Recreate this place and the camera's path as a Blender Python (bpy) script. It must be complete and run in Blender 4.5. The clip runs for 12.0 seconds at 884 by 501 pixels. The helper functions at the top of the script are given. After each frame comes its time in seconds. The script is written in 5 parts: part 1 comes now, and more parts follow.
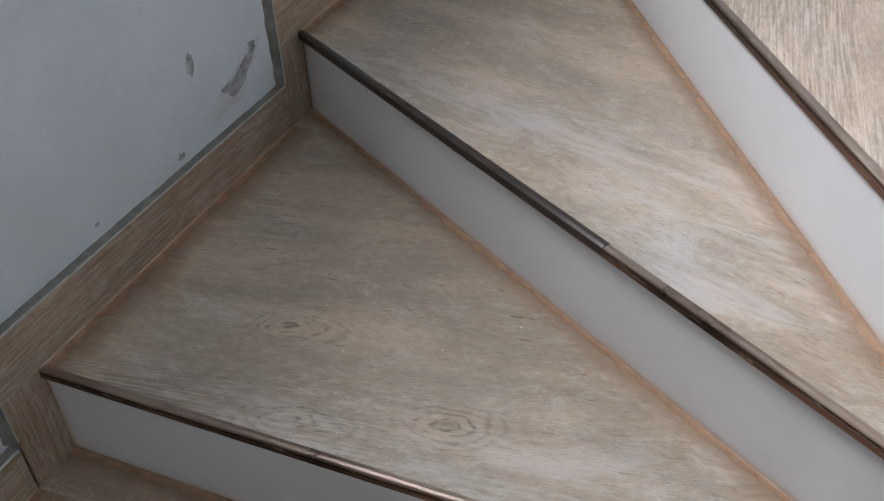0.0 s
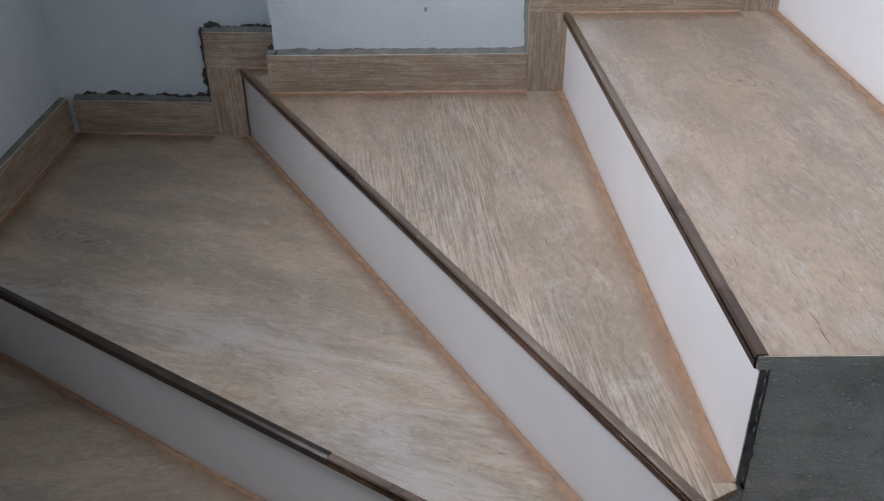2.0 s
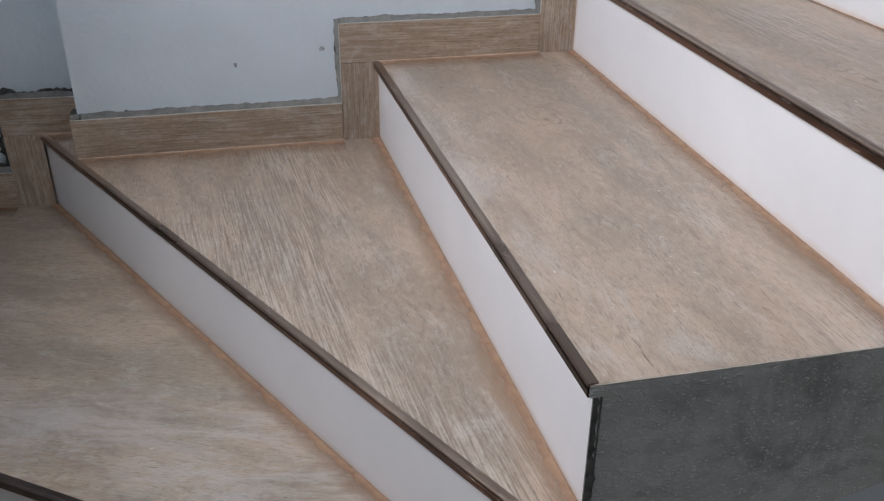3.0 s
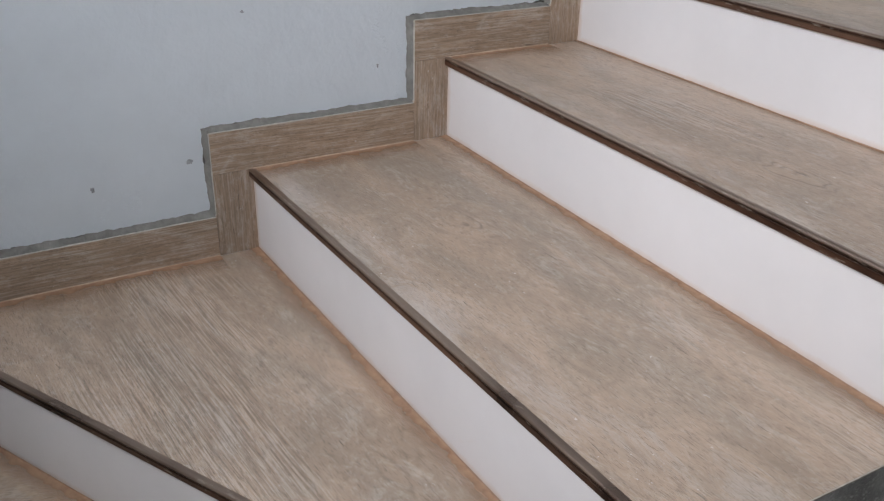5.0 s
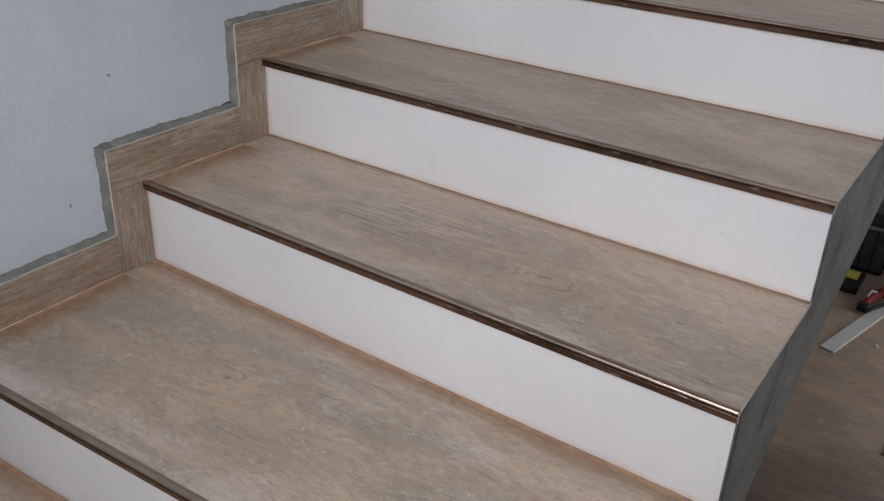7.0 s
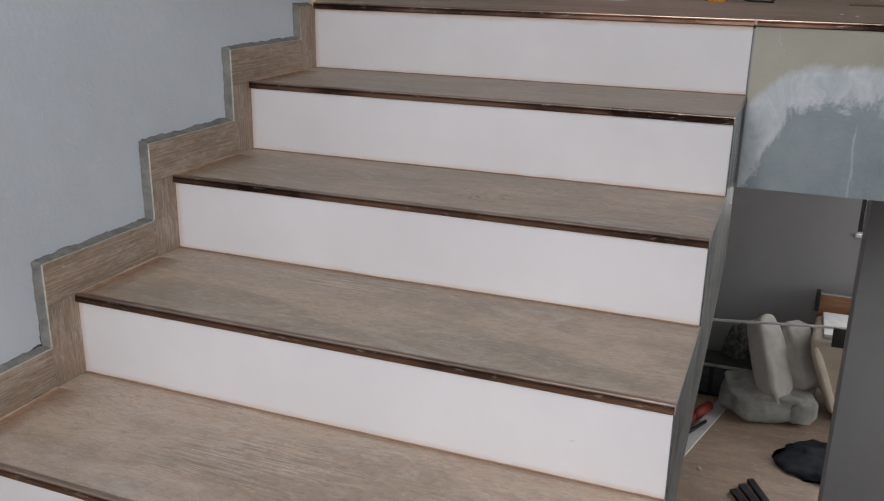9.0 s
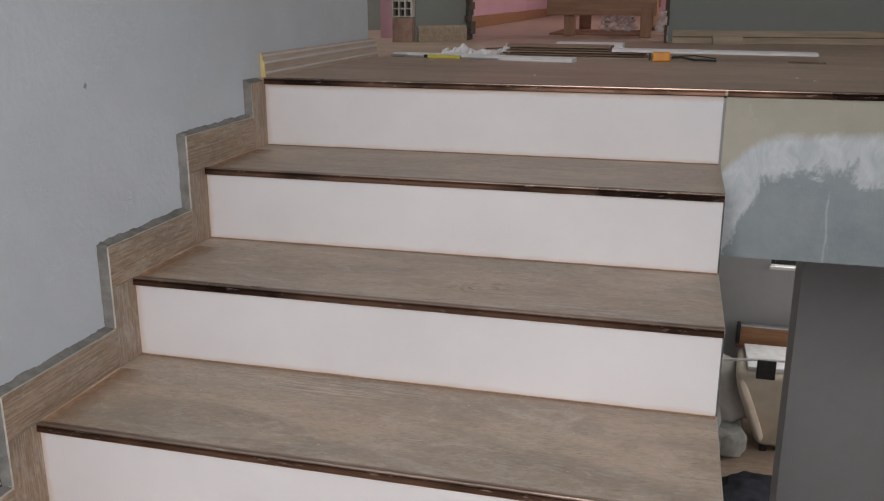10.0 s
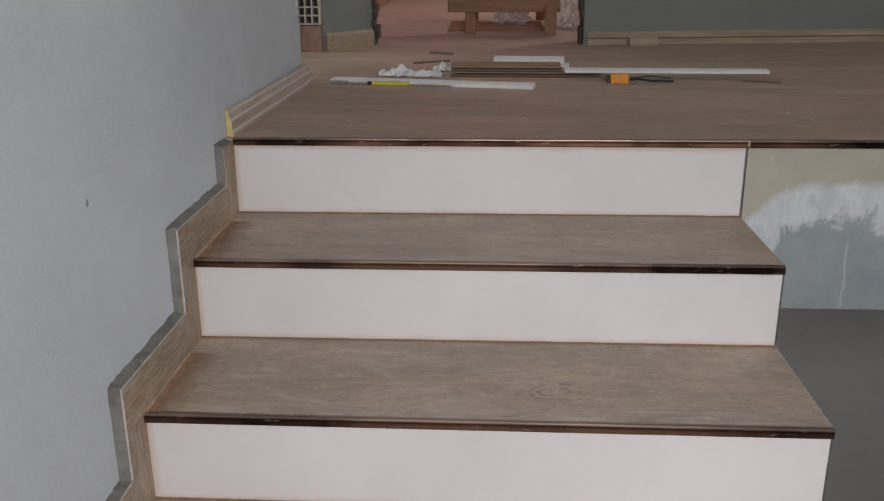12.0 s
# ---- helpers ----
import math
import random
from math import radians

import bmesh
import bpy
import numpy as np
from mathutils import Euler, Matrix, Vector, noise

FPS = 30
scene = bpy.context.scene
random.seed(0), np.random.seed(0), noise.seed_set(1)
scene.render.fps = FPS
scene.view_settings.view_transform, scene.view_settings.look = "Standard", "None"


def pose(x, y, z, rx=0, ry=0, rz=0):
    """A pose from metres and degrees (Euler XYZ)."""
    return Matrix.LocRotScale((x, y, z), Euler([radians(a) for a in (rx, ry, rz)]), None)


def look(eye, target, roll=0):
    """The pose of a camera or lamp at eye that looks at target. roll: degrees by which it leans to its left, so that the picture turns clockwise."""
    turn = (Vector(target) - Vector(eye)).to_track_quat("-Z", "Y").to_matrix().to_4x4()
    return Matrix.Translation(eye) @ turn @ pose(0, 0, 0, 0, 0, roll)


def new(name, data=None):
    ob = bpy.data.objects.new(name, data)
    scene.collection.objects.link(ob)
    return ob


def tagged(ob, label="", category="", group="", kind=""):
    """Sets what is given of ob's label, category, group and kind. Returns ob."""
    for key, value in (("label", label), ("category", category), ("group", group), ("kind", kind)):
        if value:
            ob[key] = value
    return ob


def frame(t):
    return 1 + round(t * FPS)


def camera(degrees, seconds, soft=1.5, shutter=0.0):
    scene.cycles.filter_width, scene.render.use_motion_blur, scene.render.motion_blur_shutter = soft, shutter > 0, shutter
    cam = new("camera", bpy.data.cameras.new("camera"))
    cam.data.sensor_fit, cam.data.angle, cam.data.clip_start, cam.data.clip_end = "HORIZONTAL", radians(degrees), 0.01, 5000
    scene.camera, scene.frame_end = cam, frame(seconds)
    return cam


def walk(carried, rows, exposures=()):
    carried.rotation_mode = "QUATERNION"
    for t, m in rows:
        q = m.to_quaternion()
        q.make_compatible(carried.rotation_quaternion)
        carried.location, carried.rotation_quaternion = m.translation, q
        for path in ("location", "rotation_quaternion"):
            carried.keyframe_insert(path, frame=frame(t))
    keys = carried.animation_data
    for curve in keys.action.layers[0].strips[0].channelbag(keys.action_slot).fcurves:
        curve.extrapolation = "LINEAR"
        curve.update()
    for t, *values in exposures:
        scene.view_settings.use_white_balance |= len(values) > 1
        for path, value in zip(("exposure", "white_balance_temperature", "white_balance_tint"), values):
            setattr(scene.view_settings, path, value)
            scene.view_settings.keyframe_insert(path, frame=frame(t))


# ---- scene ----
cam = camera(52.2, 12.0, soft=1.2)
PATH = [
    (0, (1.871, -0.237, -0.479), (0.411, -0.882, -1.684), -3.2),
    (0.5, (1.84, -0.225, -0.446), (0.328, -0.783, -1.631), -1.6),
    (1, (1.817, -0.234, -0.399), (0.239, -0.644, -1.557), -1.3),
    (1.5, (1.832, -0.266, -0.356), (0.171, -0.47, -1.451), -1.2),
    (2, (1.853, -0.266, -0.319), (0.133, -0.258, -1.34), -0.4),
    (2.5, (1.871, -0.248, -0.307), (0.135, -0.046, -1.279), 0.1),
    (3, (1.85, -0.269, -0.3), (0.131, 0.118, -1.246), 0.4),
    (3.5, (1.804, -0.324, -0.266), (0.117, 0.255, -1.17), 1.8),
    (3.7, (1.759, -0.336, -0.263), (0.074, 0.298, -1.134), 1.6),
    (5.5, (1.529, -0.53, -0.164), (0.118, 0.519, -1.116), 1.5),
    (6, (1.43, -0.538, -0.129), (0.206, 0.697, -1.117), 1.6),
    (6.5, (1.383, -0.574, -0.056), (0.307, 0.802, -1.031), 1.8),
    (7, (1.354, -0.566, 0.018), (0.373, 0.913, -0.904), 2.2),
    (7.5, (1.342, -0.51, 0.048), (0.42, 1.051, -0.798), 2.3),
    (7.7, (1.357, -0.467, 0.06), (0.434, 1.104, -0.764), 1.6),
    (9.3, (1.219, -0.528, 0.145), (0.593, 1.282, -0.429), 0.8),
    (9.5, (1.175, -0.519, 0.152), (0.582, 1.309, -0.4), 0.6),
    (10, (1.053, -0.456, 0.221), (0.573, 1.407, -0.327), 0.1),
    (10.5, (0.97, -0.39, 0.272), (0.585, 1.483, -0.314), 0.2),
    (11, (0.875, -0.341, 0.297), (0.579, 1.539, -0.316), 0.4),
    (11.5, (0.722, -0.271, 0.33), (0.548, 1.62, -0.301), -0.1),
    (12, (0.589, -0.258, 0.417), (0.485, 1.635, -0.218), -0.3),
]
walk(cam, [(t, look(eye, target, roll)) for t, eye, target, roll in PATH], exposures=[(0.0, -0.14, 6200, 8), (1.0, -0.42, 6140, 8), (2.0, -0.76, 6060, 9), (3.5, -0.84, 6260, 10), (5.5, -1.01, 6400, 10), (7.5, -1.28, 6330, 9), (9.5, -1.13, 6620, 11), (10.7, -1.13, 6850, 12), (12.0, -1.12, 6780, 12)])

# ---------------------------------------------------------------- world and lights
world = bpy.data.worlds.new("world")
scene.world = world
world.use_nodes = True
sky = world.node_tree.nodes.new("ShaderNodeTexSky")
sky.sky_type = "NISHITA"
sky.sun_disc = False
sky.sun_elevation, sky.sun_rotation = radians(38), radians(200)
world.node_tree.nodes["Background"].inputs["Strength"].default_value = 0.10
world.node_tree.links.new(sky.outputs["Color"], world.node_tree.nodes["Background"].inputs["Color"])


def window_light(name, eye, target, w, h, power, colour):
    d = bpy.data.lights.new(name, "AREA")
    d.shape, d.size, d.size_y, d.energy, d.color = "RECTANGLE", w, h, power, colour
    ob = new(name, d)
    ob.matrix_world = look(eye, target)
    return ob


# daylight in the openings of the windows
window_light("stair_window_light", (0.95, -1.76, 0.93), (0.80, 0.2, -0.1), 0.95, 1.3, 172, (0.985, 0.965, 1.0))
window_light("upper_window_light", (4.68, 1.5, 1.35), (1.0, 2.0, 0.4), 1.5, 1.25, 33, (1.0, 0.975, 0.95))
window_light("rear_room_window_light", (2.87, 6.2, 1.35), (0.5, 6.2, 0.9), 1.3, 1.25, 110, (1.0, 0.93, 0.92))
window_light("corridor_window_light", (-2.52, 3.8, 1.35), (0.0, 3.8, 0.6), 1.1, 1.2, 70, (1.0, 0.97, 0.95))
# fill for the lower room's far wall, through an added, unseen east opening
window_light("lower_window_light", (4.68, 5.0, -1.4), (2.0, 5.0, -1.8), 1.5, 1.15, 85, (1.0, 0.98, 0.97))
window_light("lower_rear_window_light", (2.7, 6.29, -1.25), (2.6, 4.5, -1.9), 1.74, 0.80, 62, (1.0, 0.98, 0.97))

# ---------------------------------------------------------------- materials


class Nodes:
    """A short way to write node materials."""

    def __init__(self, name):
        self.mat = bpy.data.materials.new(name)
        self.mat.use_nodes = True
        self.t = self.mat.node_tree
        self.b = self.t.nodes["Principled BSDF"]

    def n(self, kind, out=0, props=None, **ins):
        node = self.t.nodes.new("ShaderNode" + kind)
        for k, v in (props or {}).items():
            if k == "operation":
                node.operation = v
            elif k == "blend_type":
                node.blend_type = v
            elif k == "data_type":
                node.data_type = v
            elif k == "feature":
                node.feature = v
        for k, v in ins.items():
            key = int(k[1:]) if k[0] == "i" and k[1:].isdigit() else k.replace("_", " ")
            self.put(node.inputs[key], v)
        return node.outputs[out]

    def put(self, socket, v):
        if hasattr(v, "is_output"):
            self.t.links.new(v, socket)
        else:
            if isinstance(v, tuple) and len(v) == 3 and socket.type == "RGBA":
                v = (*v, 1)
            socket.default_value = v

    def math(self, op, a, b=0.0, c=0.0):
        return self.n("Math", props={"operation": op}, i0=a, i1=b, i2=c)

    def mix(self, f, a, b, blend="MIX"):
        node = self.t.nodes.new("ShaderNodeMix")
        node.data_type, node.blend_type = "RGBA", blend
        self.put(node.inputs[0], f)
        self.put(node.inputs[6], a)
        self.put(node.inputs[7], b)
        return node.outputs[2]

    def ramp(self, f, *stops):
        node = self.t.nodes.new("ShaderNodeValToRGB")
        el = node.color_ramp.elements
        while len(el) < len(stops):
            el.new(0.5)
        for e, (p, c) in zip(el, stops):
            e.position = p
            e.color = (*c, 1) if isinstance(c, tuple) else (c, c, c, 1)
        self.put(node.inputs[0], f)
        return node.outputs[0]

    def coords(self, scale=(1, 1, 1), shift=True):
        co = self.t.nodes.new("ShaderNodeTexCoord").outputs["Object"]
        if shift:
            rnd = self.t.nodes.new("ShaderNodeObjectInfo").outputs["Random"]
            sc = self.n("VectorMath", props={"operation": "SCALE"}, i0=(37.0, 19.0, 11.0), Scale=rnd)
            co = self.n("VectorMath", props={"operation": "ADD"}, i0=co, i1=sc)
        return self.n("Mapping", Vector=co, Scale=scale)

    def noise(self, co, scale=1.0, detail=4.0, rough=0.55, dist=0.0):
        return self.n("TexNoise", Vector=co, Scale=scale, Detail=detail, Roughness=rough, Distortion=dist)

    def bump(self, height, strength=0.3, distance=0.002):
        self.put(self.b.inputs["Normal"], self.n("Bump", Height=height, Strength=strength, Distance=distance))

    def done(self, colour=None, rough=0.5, metal=0.0, spec=None):
        if colour is not None:
            self.put(self.b.inputs["Base Color"], colour)
        self.put(self.b.inputs["Roughness"], rough)
        self.put(self.b.inputs["Metallic"], metal)
        if spec is not None:
            self.put(self.b.inputs["Specular IOR Level"], spec)
        return self.mat


def wood_tile(name, light, dark, grain=0.5, gloss=0.42, pale_front=False, ridged=0.0):
    """Wood-look plank: grain runs along the object's own x; ridged: how much of it shows even raised lines."""
    m = Nodes(name)
    warp = m.n("TexNoise", out=1, Vector=m.coords((1.3, 4.0, 4.0)), Scale=1.0, Detail=2.0)

    def warped(scale, amount):
        w = m.n("VectorMath", props={"operation": "MULTIPLY"}, i0=warp, i1=tuple(a * amount for a in scale))
        return m.n("VectorMath", props={"operation": "ADD"}, i0=m.coords(scale), i1=w)

    def times(c, k, kg=None, kb=None):
        return (c[0] * k, c[1] * (kg or k), c[2] * (kb or k))

    mid = tuple((a + b) / 2 for a, b in zip(light, dark))
    g = 0.4 + 0.85 * grain
    # knots: a few eyes that bend the grain round them
    vor = m.t.nodes.new("ShaderNodeTexVoronoi")
    bend = m.n("VectorMath", props={"operation": "SCALE"}, i0=m.n("TexNoise", out=1, Vector=m.coords((9, 22, 22)), Scale=1.0, Detail=3.0), Scale=0.26)
    m.put(vor.inputs["Vector"], m.n("VectorMath", props={"operation": "ADD"}, i0=m.coords((3.0, 6.4, 0.0)), i1=bend))
    vor.inputs["Scale"].default_value = 1.0
    d = vor.outputs["Distance"]
    some = m.ramp(m.n("SeparateColor", Color=vor.outputs["Color"]), (0.36, 0.0), (0.50, 1.0))
    halo = m.math("MULTIPLY", m.ramp(d, (0.08, 1.0), (0.34, 0.0)), some)
    # broad tones: tan, olive grey, and a pale wash in clouds with torn edges
    band = m.noise(warped((2.2, 7.5, 7.5), 0.12), 1.0, 6.0, 0.66, 0.4)
    tone = m.noise(warped((3.0, 8.0, 8.0), 0.10), 1.0, 6.0, 0.68, 0.5)
    wash = m.noise(warped((8.0, 17.0, 17.0), 0.06), 1.0, 7.0, 0.78, 0.9)
    col = m.ramp(band, (0.34, times(mid, 0.87, 0.90, 0.93)), (0.47, mid), (0.60, light))
    col = m.mix(m.math("MULTIPLY", m.ramp(tone, (0.50, 0.0), (0.61, 1.0)), 0.44), col, times(mid, 0.80, 0.89, 0.95))
    col = m.mix(m.math("MULTIPLY", m.ramp(tone, (0.36, 1.0), (0.46, 0.0)), 0.22), col, times(light, 1.0, 0.91, 0.83))
    col = m.mix(m.math("MULTIPLY", m.ramp(wash, (0.53, 0.0), (0.63, 1.0)), 0.42), col, (0.56, 0.515, 0.465))
    col = m.mix(m.math("MULTIPLY", m.ramp(wash, (0.37, 1.0), (0.46, 0.0)), 0.24), col, times(dark, 0.78, 0.84, 0.88))
    # short strokes along the grain, in patches
    patch = m.ramp(m.noise(m.coords((5.0, 12.0, 12.0)), 1.0, 5.0, 0.7), (0.48, 0.0), (0.62, 1.0))
    dash = m.noise(warped((46.0, 290.0, 290.0), 0.02), 1.0, 3.0, 0.72, 0.4)
    col = m.mix(m.math("MULTIPLY", m.ramp(dash, (0.36, 1.0), (0.43, 0.0)), m.math("MULTIPLY_ADD", patch, 0.42 * g, 0.04 * g)), col, times(dark, 0.50, 0.53, 0.55))
    col = m.mix(m.math("MULTIPLY", m.ramp(dash, (0.56, 0.0), (0.64, 1.0)), m.math("MULTIPLY_ADD", patch, 0.24 * g, 0.03 * g)), col, (0.67, 0.63, 0.575))
    cracks = m.ramp(m.noise(warped((11.0, 130.0, 130.0), 0.03), 1.0, 3.0, 0.7, 0.6), (0.28, 1.0), (0.32, 0.0))
    col = m.mix(m.math("MULTIPLY", cracks, 0.8), col, times(dark, 0.40))
    # ridged stretches: lines a few millimetres apart that waver and break
    if ridged < 1.0:
        zone = m.ramp(m.noise(m.coords((1.2, 3.4, 3.4)), 1.0, 3.0), (0.61 - 0.26 * ridged, 0.0), (0.69 - 0.26 * ridged, 1.0))
    else:
        zone = m.math("ADD", 1.0, 0.0)
    lines = m.noise(warped((10.0, 300.0, 300.0), 0.03), 1.0, 2.0, 0.5, 0.15)
    groove = m.ramp(lines, (0.38, 1.0), (0.47, 0.0))
    crest = m.ramp(lines, (0.53, 0.0), (0.60, 1.0))
    col = m.mix(m.math("MULTIPLY", groove, m.math("MULTIPLY", zone, 0.50 * g)), col, times(dark, 0.58))
    col = m.mix(m.math("MULTIPLY", crest, m.math("MULTIPLY", zone, 0.34 * g)), col, (0.66, 0.605, 0.54))
    fine = m.noise(warped((60.0, 520.0, 520.0), 0.015), 1.0, 3.0, 0.7)
    pores = m.ramp(fine, (0.37, 1.0), (0.44, 0.0))
    col = m.mix(m.math("MULTIPLY", pores, 0.45), col, times(dark, 0.42))
    # the knots' pale halo, broken rings and dark core
    col = m.mix(m.math("MULTIPLY", halo, 0.22), col, times(light, 1.04, 1.02, 0.98))
    eye = m.ramp(m.math("PINGPONG", m.math("MULTIPLY", d, 17.0), 0.5), (0.02, 1.0), (0.26, 0.0))
    gaps = m.ramp(m.noise(m.coords((30.0, 62.0, 62.0)), 1.0, 4.0, 0.65), (0.42, 0.0), (0.54, 1.0))
    rings = m.math("MULTIPLY", eye, m.math("MULTIPLY", halo, gaps))
    col = m.mix(m.math("MULTIPLY", rings, 0.80), col, times(dark, 0.42))
    core = m.math("MULTIPLY", m.ramp(d, (0.02, 1.0), (0.075, 0.0)), some)
    col = m.mix(m.math("MULTIPLY", core, 0.50), col, times(dark, 0.46, 0.48, 0.48))
    mottle = m.noise(m.coords((46.0, 90.0, 90.0)), 1.0, 5.0, 0.78, 0.6)
    col = m.mix(m.math("MULTIPLY", m.ramp(mottle, (0.36, 1.0), (0.46, 0.0)), 0.24), col, times(dark, 0.70))
    col = m.mix(m.math("MULTIPLY", m.ramp(mottle, (0.54, 0.0), (0.64, 1.0)), 0.22), col, (0.63, 0.585, 0.53))
    speck = m.ramp(m.noise(m.coords((90, 140, 140)), 1.0, 2.0), (0.74, 0.0), (0.77, 1.0))
    col = m.mix(m.math("MULTIPLY", speck, 0.7), col, (0.74, 0.72, 0.69))
    if pale_front:
        # pale uneven tone along the front edge, which lies on the object's own x axis
        y = m.n("SeparateXYZ", out=1, Vector=m.t.nodes.new("ShaderNodeTexCoord").outputs["Object"])
        front_tone = m.math("MULTIPLY", m.ramp(y, (0.0, 1.0), (0.10, 0.0)), m.ramp(m.noise(m.coords((4.5, 16.0, 16.0)), 1.0, 7.0, 0.78, 0.8), (0.46, 0.0), (0.62, 1.0)))
        col = m.mix(m.math("MULTIPLY", front_tone, 0.42), col, (0.63, 0.61, 0.60))
    h = m.math("ADD", m.math("SUBTRACT", m.math("MULTIPLY", lines, m.math("MULTIPLY_ADD", zone, 1.1, 0.05)), m.math("MULTIPLY", pores, 0.2)), m.math("MULTIPLY", dash, m.math("MULTIPLY_ADD", patch, 0.8, 0.2)))
    h = m.math("SUBTRACT", h, m.math("MULTIPLY", rings, 0.5))
    m.bump(h, 0.30 + 0.1 * grain, 0.0022)
    rgh = m.math("MULTIPLY_ADD", wash, 0.34, gloss - 0.06)
    return m.done(col, rgh, 0.0, 0.5)


def plaster(name, base, spread=0.06, bump=0.35, scale=90.0, rough=0.75, dents=True):
    m = Nodes(name)
    co = m.coords((1, 1, 1), shift=False)
    big = m.noise(co, 1.3, 5.0, 0.6, 0.4)
    small = m.noise(co, 14.0, 4.0, 0.6)
    lo, hi = tuple(c * (1 - spread * 1.6) for c in base), tuple(min(1, c * (1 + spread)) for c in base)
    col = m.ramp(big, (0.3, lo), (0.7, hi))
    col = m.mix(m.math("MULTIPLY", m.ramp(small, (0.35, 1.0), (0.6, 0.0)), 0.10), col, tuple(c * 0.7 for c in base))
    hgt = m.math("ADD", m.noise(co, scale, 3.0, 0.6), m.math("MULTIPLY", m.noise(co, 22.0, 3.0), 1.4))
    # rough trowelled patches
    torn = m.math("MULTIPLY", m.ramp(m.noise(co, 4.4, 5.0, 0.7, 0.6), (0.56, 0.0), (0.66, 1.0)), m.ramp(m.noise(m.n("Mapping", Vector=co, Scale=(60, 60, 150)), 1.0, 4.0, 0.75, 0.5), (0.48, 0.0), (0.60, 1.0)))
    hgt = m.math("ADD", hgt, m.math("MULTIPLY", torn, 1.3))
    col = m.mix(m.math("MULTIPLY", torn, 0.30), col, tuple(min(1, c * 1.14) for c in base))
    if dents:
        v = m.n("TexVoronoi", Vector=m.n("VectorMath", props={"operation": "ADD"}, i0=co, i1=m.n("VectorMath", props={"operation": "SCALE"}, i0=m.n("TexNoise", out=1, Vector=co, Scale=40.0), Scale=0.02)), Scale=4.2)
        rare = m.ramp(m.noise(co, 2.1, 2.0), (0.55, 0.0), (0.60, 1.0))
        spot = m.math("MULTIPLY", m.ramp(m.math("ADD", v, m.math("MULTIPLY", m.noise(co, 130.0, 4.0, 0.75), 0.05)), (0.035, 1.0), (0.045, 0.0)), rare)
        col = m.mix(m.math("MULTIPLY", spot, 0.8), col, tuple(c * 0.38 for c in base))
        hgt = m.math("SUBTRACT", hgt, m.math("MULTIPLY", spot, 1.5))
    m.bump(hgt, bump, 0.0015)
    return m.done(col, rough, 0.0, 0.3)


def gloss_rough_paint(name, base, rough=0.32):
    """Thick glossy paint brushed over gritty render, grains tinted pale as glints: the side of the stairs."""
    m = Nodes(name)
    co = m.coords((1, 1, 1), shift=False)
    big = m.noise(co, 6.0, 6.0, 0.7, 0.8)
    col = m.ramp(big, (0.32, tuple(c * 0.60 for c in base)), (0.5, base), (0.68, tuple(c * 1.25 for c in base)))
    warp = m.n("VectorMath", props={"operation": "SCALE"}, i0=m.n("TexNoise", out=1, Vector=co, Scale=60.0, Detail=2.0), Scale=0.014)
    gritco = m.n("VectorMath", props={"operation": "ADD"}, i0=m.n("Mapping", Vector=co, Scale=(1, 0.55, 1.0)), i1=warp)
    grains = m.ramp(m.n("TexVoronoi", Vector=gritco, Scale=230.0), (0.12, 1.0), (0.46, 0.0))
    some = m.ramp(m.noise(co, 70.0, 4.0, 0.65), (0.44, 0.0), (0.54, 1.0))
    glint_grit = m.math("MULTIPLY", grains, some)
    ridge = m.ramp(m.noise(m.n("Mapping", Vector=co, Scale=(1, 0.55, 1.0)), 210.0, 4.0, 0.7, 0.2), (0.42, 0.0), (0.66, 1.0))
    wave = m.noise(m.n("Mapping", Vector=co, Scale=(1, 0.4, 1.0)), 34.0, 4.0, 0.6)
    h = m.math("ADD", m.math("MULTIPLY", glint_grit, 1.1), m.math("ADD", m.math("MULTIPLY", ridge, 0.55), m.math("MULTIPLY", wave, 0.35)))
    col = m.mix(m.math("MULTIPLY", m.ramp(wave, (0.36, 1.0), (0.46, 0.0)), 0.25), col, tuple(c * 0.45 for c in base))
    bare = m.ramp(m.noise(co, 9.0, 6.0, 0.75, 1.5), (0.64, 0.0), (0.70, 1.0))
    col = m.mix(m.math("MULTIPLY", bare, 0.35), col, (0.5, 0.5, 0.49))
    # window glints on the gloss, put into the colour of the grains
    col = m.mix(m.math("MULTIPLY", glint_grit, 0.85), col, (0.85, 0.87, 0.86))
    own = m.n("VectorMath", props={"operation": "SUBTRACT"}, i0=co, i1=(1.16, 0.085, -1.024))
    far = m.n("VectorMath", out=1, props={"operation": "LENGTH"}, i0=m.n("VectorMath", props={"operation": "MULTIPLY"}, i0=own, i1=(1.0, 10.0, 48.0)))
    dab = m.ramp(m.math("ADD", far, m.math("MULTIPLY", m.noise(co, 60.0, 4.0, 0.7), 0.9)), (0.75, 1.0), (1.25, 0.0))
    col = m.mix(m.math("MULTIPLY", dab, 0.8), col, (0.70, 0.69, 0.67))
    m.bump(h, 0.85, 0.0034)
    return m.done(col, rough, 0.0, 0.7)


